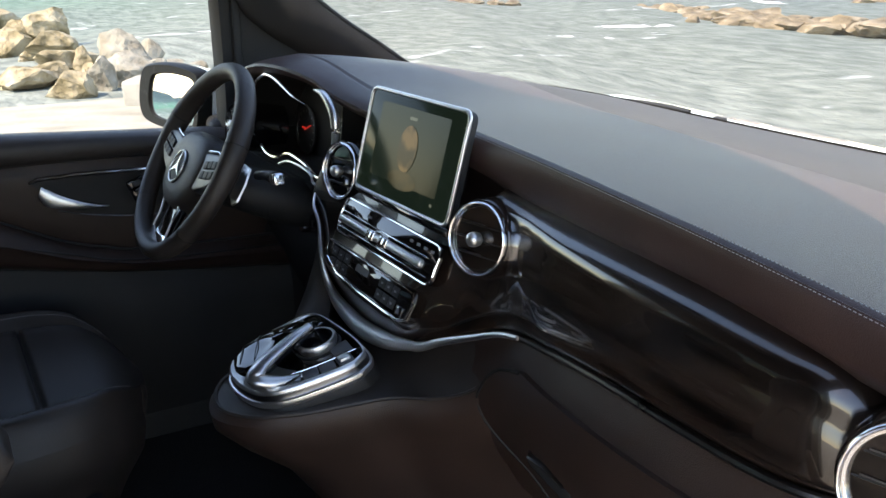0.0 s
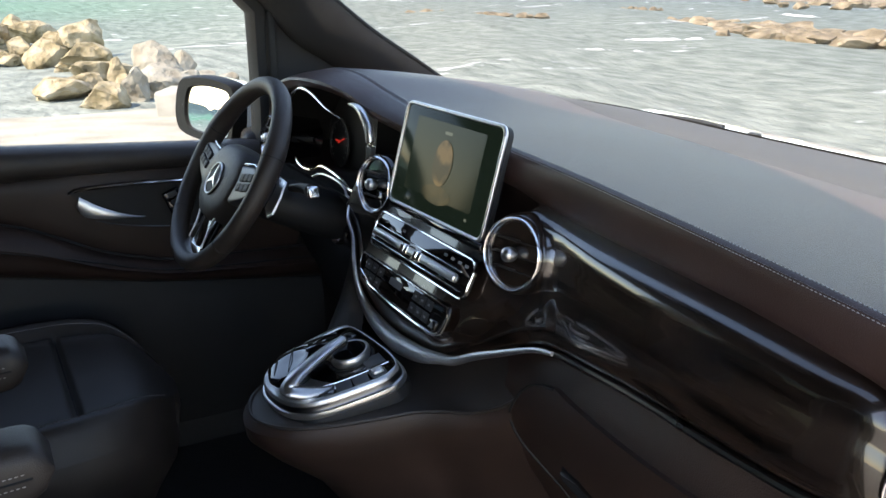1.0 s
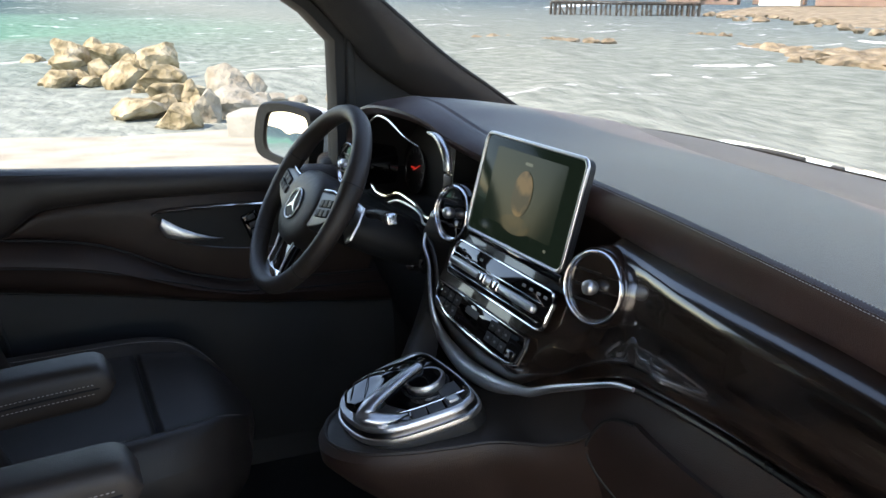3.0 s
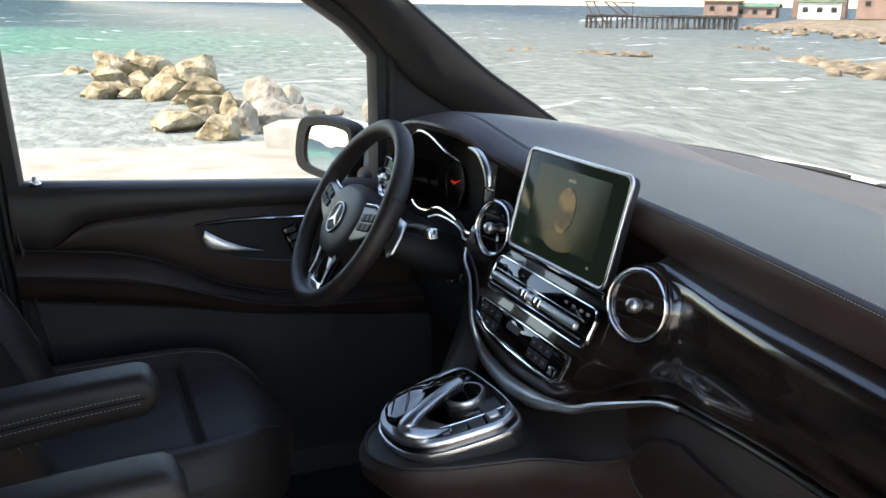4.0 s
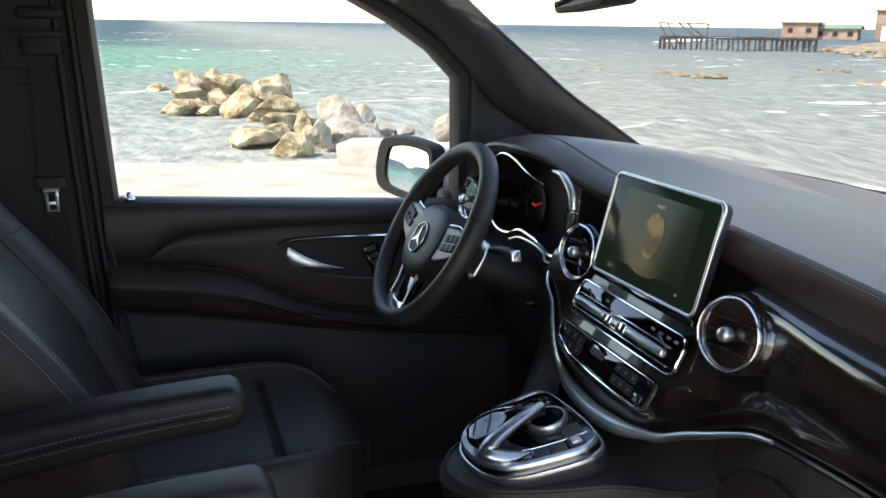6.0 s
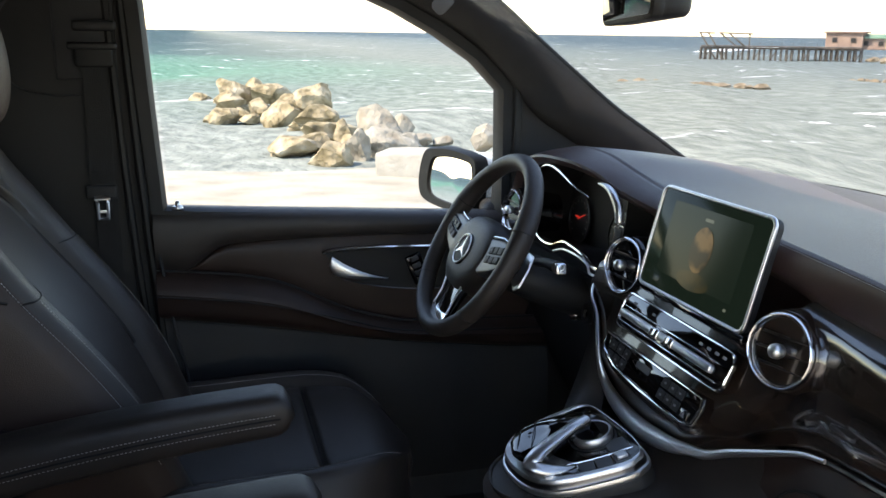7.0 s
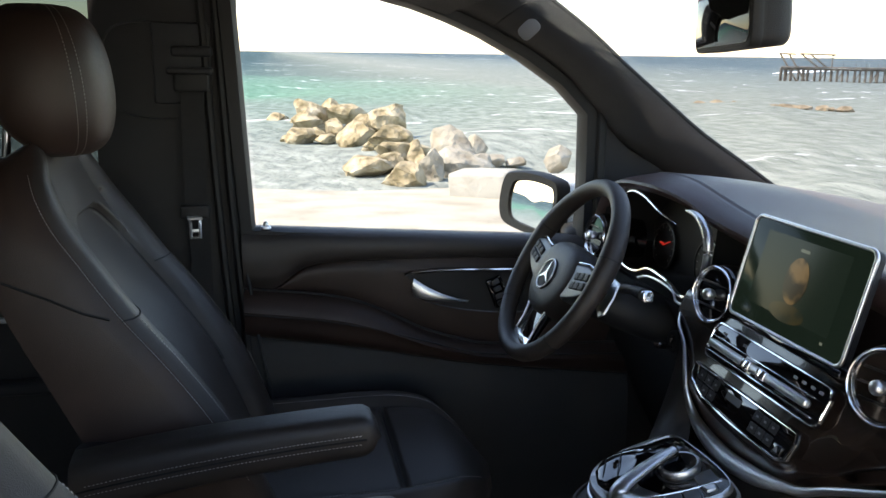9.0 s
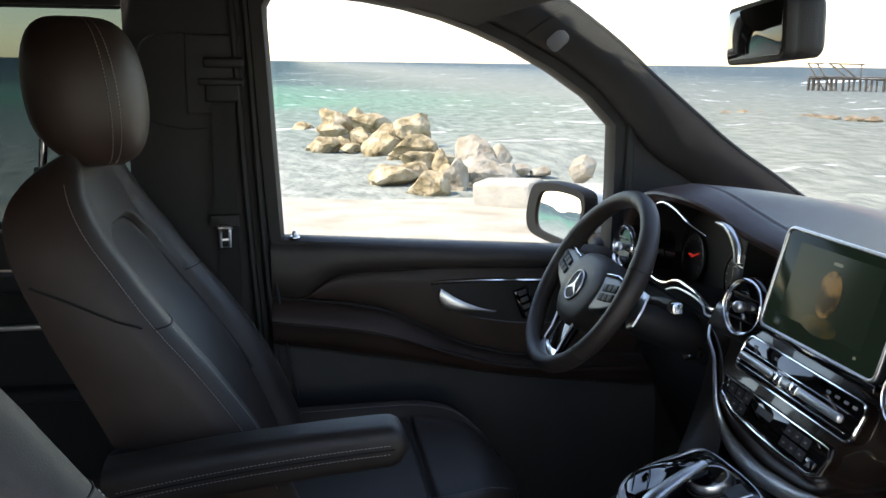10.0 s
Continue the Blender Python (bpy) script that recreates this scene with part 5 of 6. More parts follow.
    q("backrest_top", skin([whole, [(a[0], (a[1] + b[1]) / 2, a[2] + 0.005) for a, b in zip(whole, hind)], hind]), LEATHER)
    # stitched piping on the bolsters: the near seam runs down the front edge
    for sgn in (-1, 1):
        def at(z, u, off=0.003):
            half = along(z, [(0.60, 0.240), (0.75, 0.262), (0.90, 0.270), (1.0, 0.272), (1.10, 0.262), (1.15, 0.246), (1.18, 0.226), (1.205, 0.198), (1.225, 0.163), (1.24, 0.12)])
            bol = ease(abs(u), 0.48, 0.78) * (1 - ease(z, 1.06, 1.18) * 0.5)
            rnd = max(0, (abs(u) - 0.82) / 0.18)
            return (x0 + half * u * sgn * (1.004), along(z, FRONT) - 0.024 * (1 - bol) - 0.055 * rnd ** 2 + off * 0.6, z)
        q("backrest_stitching", stitches([at(z, 0.93) for z in np.linspace(1.20, 0.70, 40)], 0.0058, 0.0007), THREAD, "grey seam thread", backr)
        q("backrest_stitching", stitches([at(z, 0.84) for z in np.linspace(0.98, 0.70, 26)], 0.0058, 0.0007), THREAD, "", backr)
        q("side_seam", tube([(x0 + sgn * 0.270, -1.105, 1.060), (x0 + sgn * 0.273, -1.04, 1.032), (x0 + sgn * 0.273, -0.985, 1.005), (x0 + sgn * 0.266, -0.950, 0.992)], 0.0022, sides=5), DARK, "", backr)
        q("bolster_seam", tube([at(0.985, u, 0.001) for u in np.linspace(0.55, 0.93, 8)], 0.0016, sides=5), DARK, "", backr)
    edge = []
    for a in np.linspace(-0.35, math.pi + 0.35, 60):
        c, d = math.cos(a), math.sin(a)
        z = 0.90 + 0.210 * math.copysign(abs(d) ** 0.5, d)
        u = 0.57 * math.copysign(abs(c) ** 0.5, c)
        half = along(z, [(0.60, 0.240), (0.75, 0.262), (0.90, 0.270), (1.0, 0.272), (1.10, 0.262), (1.15, 0.246)])
        edge.append((x0 + half * u, along(z, FRONT) - 0.040, z))
    q("insert_seam", tube(edge, 0.0028, sides=6), DARK, "", backr)
    # headrest
    n = 22

    def pillow(k, b, extra=0.0):
        a = math.pi * (k + 0.5) / n
        w = 0.140 * math.sin(a) ** 0.5 + extra
        d = 0.092 * math.sin(a) ** 0.52 + extra
        hgt = 1.335 - 0.124 * math.cos(a) + 0.034 * max(0, -math.sin(b)) * max(0, math.cos(a)) ** 2
        lean = -0.012 * (hgt - 1.335) / 0.12
        return (x0 + w * math.copysign(abs(math.cos(b)) ** 0.8, math.cos(b)), -1.060 + lean + d * math.copysign(abs(math.sin(b)) ** 0.85, math.sin(b)) - 0.018 * math.cos(b) ** 2, hgt)

    head = q("headrest", skin([[pillow(k, b) for b in np.linspace(0, 2 * math.pi, 37)[:-1]] for k in range(n)], close_u=True, caps=True), BROWN, "dark leather headrest with twin seams")
    for sgn in (-1, 1):
        for deg in (40, 49):
            b = radians(deg if sgn > 0 else 180 - deg)
            q("headrest_stitching", stitches(spline([pillow(k, b, 0.0008) for k in range(0, n)], 90), 0.0062, 0.0007), THREAD, "", head)
        q("headrest_post", tube([(x0 + sgn * 0.072, -1.128, 1.19), (x0 + sgn * 0.072, -1.118, 1.29)], 0.0070, sides=12), CHROME, "chrome headrest post")
        q("post_collar", lathe([(0.016, 0), (0.015, 0.006), (0.010, 0.008)], pose(x0 + sgn * 0.072, -1.124, 1.208), 18), PLASTIC, "black post collar")
    return s, q


def armrest(q, xc, label, z0=0.0):
    rows = []
    for v in np.linspace(0, 1, 40):
        y = -1.0 + 0.445 * v
        k = min(1, (1 - v) / 0.07)
        cap = math.sqrt(max(0.0, 1 - (1 - k) ** 2)) if v < 1 else 0.05
        cap = max(0.08, cap)
        zc = z0 + 0.800 + 0.024 * v - 0.03 * (1 - v) ** 2
        w, h = 0.040 * (0.75 + 0.25 * cap), (0.034 + 0.008 * (1 - v)) * cap
        rows.append([(xc + w * math.copysign(abs(math.cos(b)) ** 0.55, math.cos(b)), y, zc + h * math.copysign(abs(math.sin(b)) ** 0.55, math.sin(b))) for b in np.linspace(0, 2 * math.pi, 29)[:-1]])
    arm = q("armrest", skin(rows, close_u=True, caps=True), LEATHER, label)
    for sgn in (-1, 1):
        for d in (0.010, -0.004):
            q("armrest_stitching", stitches([(xc + sgn * 0.0405, -1.0 + 0.445 * v, z0 + 0.800 + 0.024 * v - 0.03 * (1 - v) ** 2 + d - 0.002) for v in np.linspace(0.05, 0.94, 40)], 0.0058, 0.0007), THREAD, "grey seam thread", arm)
        q("armrest_groove", tube([(xc + sgn * 0.0402, -1.0 + 0.445 * v, z0 + 0.800 + 0.024 * v - 0.03 * (1 - v) ** 2 + 0.001) for v in np.linspace(0.02, 0.95, 40)], 0.0016, sides=5), DARK, "", arm)
    return arm


s1, q1 = seat(-0.515, "black leather driver's seat with brown side and folded-down armrest", BROWN)
armrest(q1, -0.172, "folded-down black leather armrest")
q1("armrest_hinge", box(0.06, 0.06, 0.05, 0.02, pose(-0.232, -0.985, 0.775)), PLASTIC)
s2, q2 = seat(0.485, "black leather passenger seat with perforated panel and armrest", PERFORATED)
armrest(q2, 0.168, "black leather armrest of the passenger seat", 0.024)


# ---- outside: beach, sea, boulders, pier ----
def ramped(name, stops, size, rough, bump, bump_size, detail=8, spec=0.4, bump_deep=0.05):
    """A surface coloured by noise through a ramp, with relief."""
    mat = bpy.data.materials.new(name)
    mat.use_nodes = True
    t = mat.node_tree
    b = t.nodes["Principled BSDF"]
    b.inputs["Roughness"].default_value, b.inputs["Specular IOR Level"].default_value = rough, spec
    co, n, r = t.nodes.new("ShaderNodeTexCoord"), t.nodes.new("ShaderNodeTexNoise"), t.nodes.new("ShaderNodeValToRGB")
    n.inputs["Scale"].default_value, n.inputs["Detail"].default_value = size, detail
    t.links.new(co.outputs["Object"], n.inputs["Vector"])
    t.links.new(n.outputs["Fac"], r.inputs["Fac"])
    for i, (p, c) in enumerate(stops):
        e = r.color_ramp.elements[i] if i < 2 else r.color_ramp.elements.new(p)
        e.position, e.color = p, (*c, 1)
    t.links.new(r.outputs["Color"], b.inputs["Base Color"])
    n2, u = t.nodes.new("ShaderNodeTexNoise"), t.nodes.new("ShaderNodeBump")
    n2.inputs["Scale"].default_value, n2.inputs["Detail"].default_value = bump_size, 10
    t.links.new(co.outputs["Object"], n2.inputs["Vector"])
    u.inputs["Strength"].default_value, u.inputs["Distance"].default_value = bump, bump_deep
    t.links.new(n2.outputs["Fac"], u.inputs["Height"])
    t.links.new(u.outputs["Normal"], b.inputs["Normal"])
    return mat


SAND = ramped("pale_sand", [(0.3, (0.27, 0.235, 0.185)), (0.5, (0.36, 0.325, 0.265)), (0.75, (0.44, 0.405, 0.34))], 1.3, 0.9, 0.4, 12)
ROCK = ramped("tan_sandstone", [(0.30, (0.085, 0.065, 0.032)), (0.42, (0.25, 0.195, 0.11)), (0.55, (0.38, 0.305, 0.195)), (0.74, (0.52, 0.455, 0.34))], 2.6, 0.9, 1.0, 3.5, bump_deep=0.22)
PALEROCK = ramped("pale_limestone", [(0.3, (0.19, 0.15, 0.105)), (0.46, (0.30, 0.265, 0.21)), (0.72, (0.40, 0.37, 0.315))], 2.0, 0.9, 1.0, 3.5, bump_deep=0.16)
WETROCK = ramped("shore_rock", [(0.30, (0.10, 0.075, 0.05)), (0.5, (0.25, 0.19, 0.125)), (0.7, (0.40, 0.32, 0.225))], 1.4, 0.85, 1.0, 2.5, bump_deep=0.2)
CONCRETE = ramped("white_concrete", [(0.3, (0.29, 0.27, 0.235)), (0.7, (0.42, 0.40, 0.36))], 2.5, 0.9, 0.4, 18)
TIMBER = ramped("grey_timber", [(0.3, (0.055, 0.045, 0.038)), (0.7, (0.16, 0.14, 0.12))], 1.5, 0.85, 0.6, 9)
BRICK = ramped("weathered_wall", [(0.3, (0.24, 0.155, 0.12)), (0.7, (0.36, 0.25, 0.20))], 0.6, 0.9, 0.3, 6)
WHITEWALL = ramped("white_wall", [(0.3, (0.62, 0.60, 0.56)), (0.7, (0.76, 0.74, 0.70))], 0.5, 0.9, 0.2, 6)
GREENROOF = ramped("green_roof", [(0.3, (0.12, 0.22, 0.15)), (0.7, (0.20, 0.30, 0.21))], 0.5, 0.7, 0.2, 6)
LAND = ramped("far_land", [(0.3, (0.10, 0.13, 0.14)), (0.7, (0.17, 0.19, 0.18))], 0.02, 0.95, 0.2, 0.1)

WATER = bpy.data.materials.new("sea_water")
WATER.use_nodes = True
t = WATER.node_tree
b = t.nodes["Principled BSDF"]
b.inputs["Roughness"].default_value, b.inputs["IOR"].default_value = 0.75, 1.33
b.inputs["Specular IOR Level"].default_value = 0.02
geo = t.nodes.new("ShaderNodeNewGeometry")
sep = t.nodes.new("ShaderNodeSeparateXYZ")
t.links.new(geo.outputs["Position"], sep.inputs["Vector"])


def wnoise(scale, detail, stretch):
    mp, n = t.nodes.new("ShaderNodeMapping"), t.nodes.new("ShaderNodeTexNoise")
    mp.inputs["Rotation"].default_value = (0, 0, radians(-28))
    mp.inputs["Scale"].default_value = stretch
    n.inputs["Scale"].default_value, n.inputs["Detail"].default_value = scale, detail
    t.links.new(geo.outputs["Position"], mp.inputs["Vector"])
    t.links.new(mp.outputs["Vector"], n.inputs["Vector"])
    return n.outputs["Fac"]


def ramp(fac, stops):
    r = t.nodes.new("ShaderNodeValToRGB")
    for i, (p, c) in enumerate(stops):
        e = r.color_ramp.elements[i] if i < 2 else r.color_ramp.elements.new(p)
        e.position, e.color = p, (*c, 1)
    t.links.new(fac, r.inputs["Fac"])
    return r.outputs["Color"]


def math_node(op, a, c):
    n = t.nodes.new("ShaderNodeMath")
    n.operation = op
    for i, v in enumerate((a, c)):
        if isinstance(v, (int, float)):
            n.inputs[i].default_value = v
        else:
            t.links.new(v, n.inputs[i])
    return n.outputs["Value"]


def blend(fac, a, c):
    n = t.nodes.new("ShaderNodeMix")
    n.data_type = "RGBA"
    t.links.new(fac, n.inputs["Factor"])
    for i, v in ((6, a), (7, c)):
        t.links.new(v, n.inputs[i])
    return n.outputs[2]


# deep blue far out, turquoise over the sand bank to the west, grey-green near the shore
far = math_node("MULTIPLY", math_node("ADD", math_node("MULTIPLY", sep.outputs["X"], -1), 0), 1 / 220)
wob = math_node("ADD", far, math_node("MULTIPLY", math_node("SUBTRACT", wnoise(0.035, 3, (1, 1, 1)), 0.5), 0.16))
west = ramp(wob, [(0.0, (0.27, 0.275, 0.25)), (0.11, (0.20, 0.215, 0.20)), (0.18, (0.125, 0.165, 0.15)), (0.23, (0.085, 0.185, 0.14)), (0.31, (0.085, 0.17, 0.14)), (0.40, (0.058, 0.095, 0.097)), (0.75, (0.036, 0.066, 0.076))])
north = ramp(math_node("MULTIPLY", sep.outputs["Y"], 1 / 120), [(0.0, (0.20, 0.205, 0.18)), (0.2, (0.17, 0.183, 0.17)), (0.6, (0.105, 0.13, 0.14)), (1.0, (0.068, 0.096, 0.115))])
side_mix = ramp(math_node("MULTIPLY", math_node("ADD", sep.outputs["Y"], 4), 1 / 22), [(0.0, (0, 0, 0)), (1.0, (1, 1, 1))])
col = blend(side_mix, west, north)
shade = ramp(wnoise(2.1, 7, (0.62, 1.0, 1)), [(0.36, (0.84, 0.88, 0.88)), (0.62, (1.38, 1.40, 1.38))])
mulc = t.nodes.new("ShaderNodeMix")
mulc.data_type, mulc.blend_type = "RGBA", "MULTIPLY"
mulc.inputs["Factor"].default_value = 1.0
t.links.new(col, mulc.inputs[6])
t.links.new(shade, mulc.inputs[7])
foam_fac = ramp(math_node("MULTIPLY", wnoise(0.22, 4, (1.5, 0.5, 1)), wnoise(1.6, 6, (1.2, 0.7, 1))), [(0.365, (0, 0, 0)), (0.42, (1, 1, 1))])
foam = ramp(wnoise(4.0, 4, (1, 1, 1)), [(0.3, (0.60, 0.62, 0.62)), (0.7, (0.82, 0.83, 0.83))])
crest = math_node("MULTIPLY", math_node("SUBTRACT", sep.outputs["Z"], -0.70), math_node("MULTIPLY", wnoise(1.1, 6, (1.2, 0.7, 1)), 12.0))
crest_fac = ramp(crest, [(0.35, (0, 0, 0)), (0.95, (1, 1, 1))])
t.links.new(blend(crest_fac, blend(foam_fac, mulc.outputs[2], foam), foam), b.inputs["Base Color"])
bump1, bump2 = t.nodes.new("ShaderNodeBump"), t.nodes.new("ShaderNodeBump")
t.links.new(wnoise(3.4, 7, (0.62, 1.0, 1)), bump1.inputs["Height"])
bump1.inputs["Strength"].default_value, bump1.inputs["Distance"].default_value = 0.6, 0.24
t.links.new(bump1.outputs["Normal"], b.inputs["Normal"])

SEA = -0.9


def beach_z(x, y):
    west_d = -x - 6.0
    north_d = y - 3.6 - 0.10 * max(0, -x - 4)
    d1 = max(0, west_d) * 0.052
    d2 = max(0, north_d) * (0.26 if x > -7 else 0.20)
    return -0.50 - max(d1, d2) - 0.02 * noise.noise((x * 0.4, y * 0.4, 0))


ground_rows = [[(x, y, max(-3.0, beach_z(x, y))) for y in np.linspace(-40, 14, 82)] for x in np.linspace(-26, 40, 100)]
ground = part("ground", skin(ground_rows), SAND)
tagged(ground, "pale sunlit sand and concrete slip by the sea", "beach", kind="structure")
grid = [math.sinh(u) * 2.2 for u in np.linspace(-7.9, 7.9, 300)]
sea_rows = []
for gx in grid:
    row = []
    for gy in grid:
        x, y = gx - 18, gy + 14
        d = math.hypot(gx, gy)
        amp = 0.17 * (1 - ease(d, 60, 320)) * (0.25 + 0.75 * ease(-x, 14.0, 22.0) if y < 4 else 1.0)
        s = (x * 0.47 + y * 0.88)
        z = amp * noise.noise((x * 0.16, y * 0.16, 3)) + amp * 0.9 * math.sin(s * 0.85 + 2.2 * noise.noise((x * 0.06, y * 0.06, 0))) * (0.4 + 0.6 * noise.noise((x * 0.05, y * 0.05, 7)))
        # two swells rolling in towards the slip
        for ox, oy, hgt in ((-11.2, 7.6, 0.15), (-16.9, 10.6, 0.12)):
            v = (x - ox) * 0.94 + (y - oy) * 0.34
            w = -(x - ox) * 0.34 + (y - oy) * 0.94
            z += hgt * math.exp(-((v + 0.3 * math.sin(w * 0.9)) / 0.75) ** 2) * math.exp(-((w - 2.0) / 4.5) ** 2) * (0.8 + 0.5 * noise.noise((w * 0.6, 1, 1)))
        row.append((x, y, SEA + z))
    sea_rows.append(row)
sea = part("water", skin(sea_rows), WATER)
tagged(sea, "choppy blue-green sea with patches of foam", "sea", kind="structure")


def surf(name, pts, width, height, seed):
    """A low broken roll of foam along a curve."""
    noise.seed_set(seed)
    rows = []
    for i, (x, y) in enumerate(spline(pts, 60)):
        k = math.sin(math.pi * (i + 0.5) / 60) ** 0.5 * (0.6 + 0.6 * noise.noise((i * 0.23, seed, 0)))
        k = max(0.05, k)
        rows.append([(x + width * k * (v - 0.5) * 0.4, y + width * k * (v - 0.5) + 0.1 * noise.noise((i * 0.5, v * 3, seed)), SEA - 0.06 + height * k * math.sin(math.pi * v) * (1 + 0.5 * noise.noise((i * 0.7, v * 4, 5)))) for v in np.linspace(0, 1, 9)])
    ob = part(name, skin(rows), FOAM)
    return tagged(ob, "white broken surf on the sea", "surf", group="surf", kind="stuff")


FOAM = ramped("sea_foam", [(0.35, (0.60, 0.64, 0.65)), (0.6, (0.82, 0.83, 0.83))], 3.0, 0.8, 0.8, 8)
surf("surf", [(-110, 66), (-135, 92), (-175, 128)], 3.0, 0.7, 3)
surf("surf", [(-22.5, 19.5), (-20.5, 21.5), (-18.0, 23.0)], 0.9, 0.16, 4)
surf("surf", [(-20.5, 15.5), (-19.0, 16.2), (-17.5, 17.0)], 0.5, 0.10, 5)
surf("surf", [(-36, 36), (-33, 37), (-30, 38.5)], 0.9, 0.2, 6)
surf("surf", [(-13.6, -9), (-13.8, -4), (-14.0, -1.0), (-14.7, 0.4)], 0.7, 0.06, 8)
noise.seed_set(1)


def boulder(at, size, mat, seed, flat=0.75, label="weathered tan sandstone boulder on the shore", name="boulder", group="boulders of the spit"):
    """A rounded broken rock: an icosphere cut by planes and roughened."""
    rng = random.Random(seed)
    bm = bmesh.new()
    bmesh.ops.create_icosphere(bm, subdivisions=4 if size > 0.3 else 3, radius=1)
    cuts = []
    for _ in range(24):
        n = Vector((rng.uniform(-1, 1), rng.uniform(-1, 1), rng.uniform(-0.7, 1))).normalized()
        cuts.append((n, rng.uniform(0.50, 0.84)))
    off = Vector((rng.uniform(0, 50), rng.uniform(0, 50), rng.uniform(0, 50)))
    for v in bm.verts:
        p = v.co.copy()
        for n, d in cuts:
            e = p.dot(n) - d
            if e > 0:
                p -= n * e * 0.96
        p += p.normalized() * (0.05 * noise.noise(p * 1.8 + off) + 0.05 * noise.noise(p * 4.5 + off) + 0.03 * noise.noise(p * 11 + off))
        v.co = p
    sx, sy = rng.uniform(0.95, 1.25), rng.uniform(0.85, 1.1)
    bmesh.ops.transform(bm, matrix=Matrix.Diagonal((size * sx, size * sy, size * flat, 1)), verts=bm.verts)
    ob = part(name, bm, mat, None, "", 24)
    ob.location, ob.rotation_euler = at, (rng.uniform(-0.15, 0.15), rng.uniform(-0.15, 0.15), rng.uniform(0, 6.28))
    return tagged(ob, label, "boulder", group)


# the spit: x, y, height of the middle, half width, height to width
SPIT_FAR = [(-28.7, -0.5, -0.74, 0.38, 0.45), (-27.3, 0.1, -0.77, 0.29, 0.56), (-27.2, 0.6, -0.46, 0.47, 0.69), (-27.5, 1.2, -0.42, 0.33, 0.78), (-26.5, 1.6, -0.43, 0.61, 0.47), (-22.8, 2.3, -0.33, 0.59, 0.47), (-24.9, 0.3, -0.59, 0.47, 0.50), (-22.7, 1.0, -0.58, 0.28, 0.78), (-22.4, -0.0, -0.73, 0.42, 0.43), (-22.5, 0.5, -0.73, 0.24, 0.62), (-20.9, 1.4, -0.60, 0.41, 0.72), (-22.2, 0.7, -0.79, 0.24, 0.50)]
SPIT_NEAR = [(-19.4, 2.1, -0.48, 0.48, 0.44), (-19.5, 1.7, -0.71, 0.29, 0.64), (-17.2, 2.0, -0.61, 0.48, 0.45), (-16.9, 2.2, -0.64, 0.19, 1.38), (-15.6, 1.1, -0.69, 0.49, 0.40), (-15.6, 0.8, -0.79, 0.15, 0.71), (-16.0, 1.5, -0.68, 0.33, 0.47), (-14.2, 1.6, -0.70, 0.36, 0.61), (-15.4, 2.1, -0.69, 0.15, 1.29), (-22.9, 1.8, -0.46, 0.34, 0.64)]
PALE = [(-16.1, 2.8, -0.44, 0.41, 0.78), (-15.3, 2.8, -0.61, 0.54, 0.52), (-17.8, 3.7, -0.53, 0.20, 0.88), (-14.7, 2.2, -0.65, 0.23, 1.09), (-15.2, 3.1, -0.68, 0.26, 0.83), (-16.7, 3.8, -0.77, 0.28, 0.42), (-16.7, 4.3, -0.81, 0.21, 0.39), (-15.8, 4.9, -0.67, 0.23, 0.90)]
rng = random.Random(4)
for i, (x, y, z, r, f) in enumerate(SPIT_FAR + SPIT_NEAR):
    boulder((x, y, z - 0.06), r * 1.38, ROCK, 10 + i, max(0.5, f * 1.2))
    for k in range(3):
        boulder((x + rng.uniform(-0.9, 0.5) * r, y + rng.uniform(-1.0, 1.0) * r, -0.95 + 0.5 * rng.random() * max(0, z + 0.9)), rng.uniform(0.30, 0.5) * r, ROCK, 400 + 3 * i + k)
for i, (x, y, z, r, f) in enumerate(PALE):
    boulder((x, y, z - 0.04), r * 1.42, PALEROCK, 120 + i, max(0.45, f * 1.15), "pale sunlit limestone boulder on the shore", group="pale boulders")
for i, (x, y, lx, ly) in enumerate([(-12.4, 2.6, 1.0, 0.6), (-11.6, 3.5, 1.1, 0.7), (-10.9, 4.6, 1.3, 0.7)]):
    blk = part("concrete_block", box(lx, ly, 0.75, 0.06, None, 3), CONCRETE)
    blk.location, blk.rotation_euler = (x, y, -0.80), (0.05, -0.06, radians(52 + 5 * i))
    tagged(blk, "white sunlit concrete block at the edge of the slip", "concrete block", "sea wall blocks")
# low broken rock shelves on the right of the bay
EDGE = [(-30.5, 26.6), (-25.7, 26.8), (-21.5, 24.0), (-18.3, 23.6), (-16.5, 23.2), (-13.5, 24.2), (-9.0, 24.6)]
for i, (x, y) in enumerate(spline(EDGE, 26)):
    for k in range(4):
        boulder((x + rng.uniform(-0.6, 0.6), y + 0.2 + 0.9 * k + rng.uniform(-0.3, 0.4), -0.98 + 0.020 * i * (0.6 + 0.4 * rng.random())), rng.uniform(0.45, 0.95) * (0.75 + 0.02 * i), WETROCK, 200 + 4 * i + k, rng.uniform(0.28, 0.5), "low brown rock shelf washed by the sea", "shore_rock", "shore rocks")
for ax, ay, bx, by, n in ((-39.2, 19.8, -38.9, 21.8, 4), (-37.0, 22.2, -35.4, 25.5, 7), (-39.6, 33.6, -38.4, 35.6, 6), (-30.8, 27.4, -27.7, 30.2, 8)):
    for k in range(n):
        w = (k + rng.uniform(0.1, 0.9)) / n
        boulder((ax + (bx - ax) * w, ay + (by - ay) * w, -0.95), rng.uniform(0.25, 0.5), WETROCK, 330 + k + n * 10, 0.55, "dark rock awash in the bay", "shore_rock", "rocks awash")
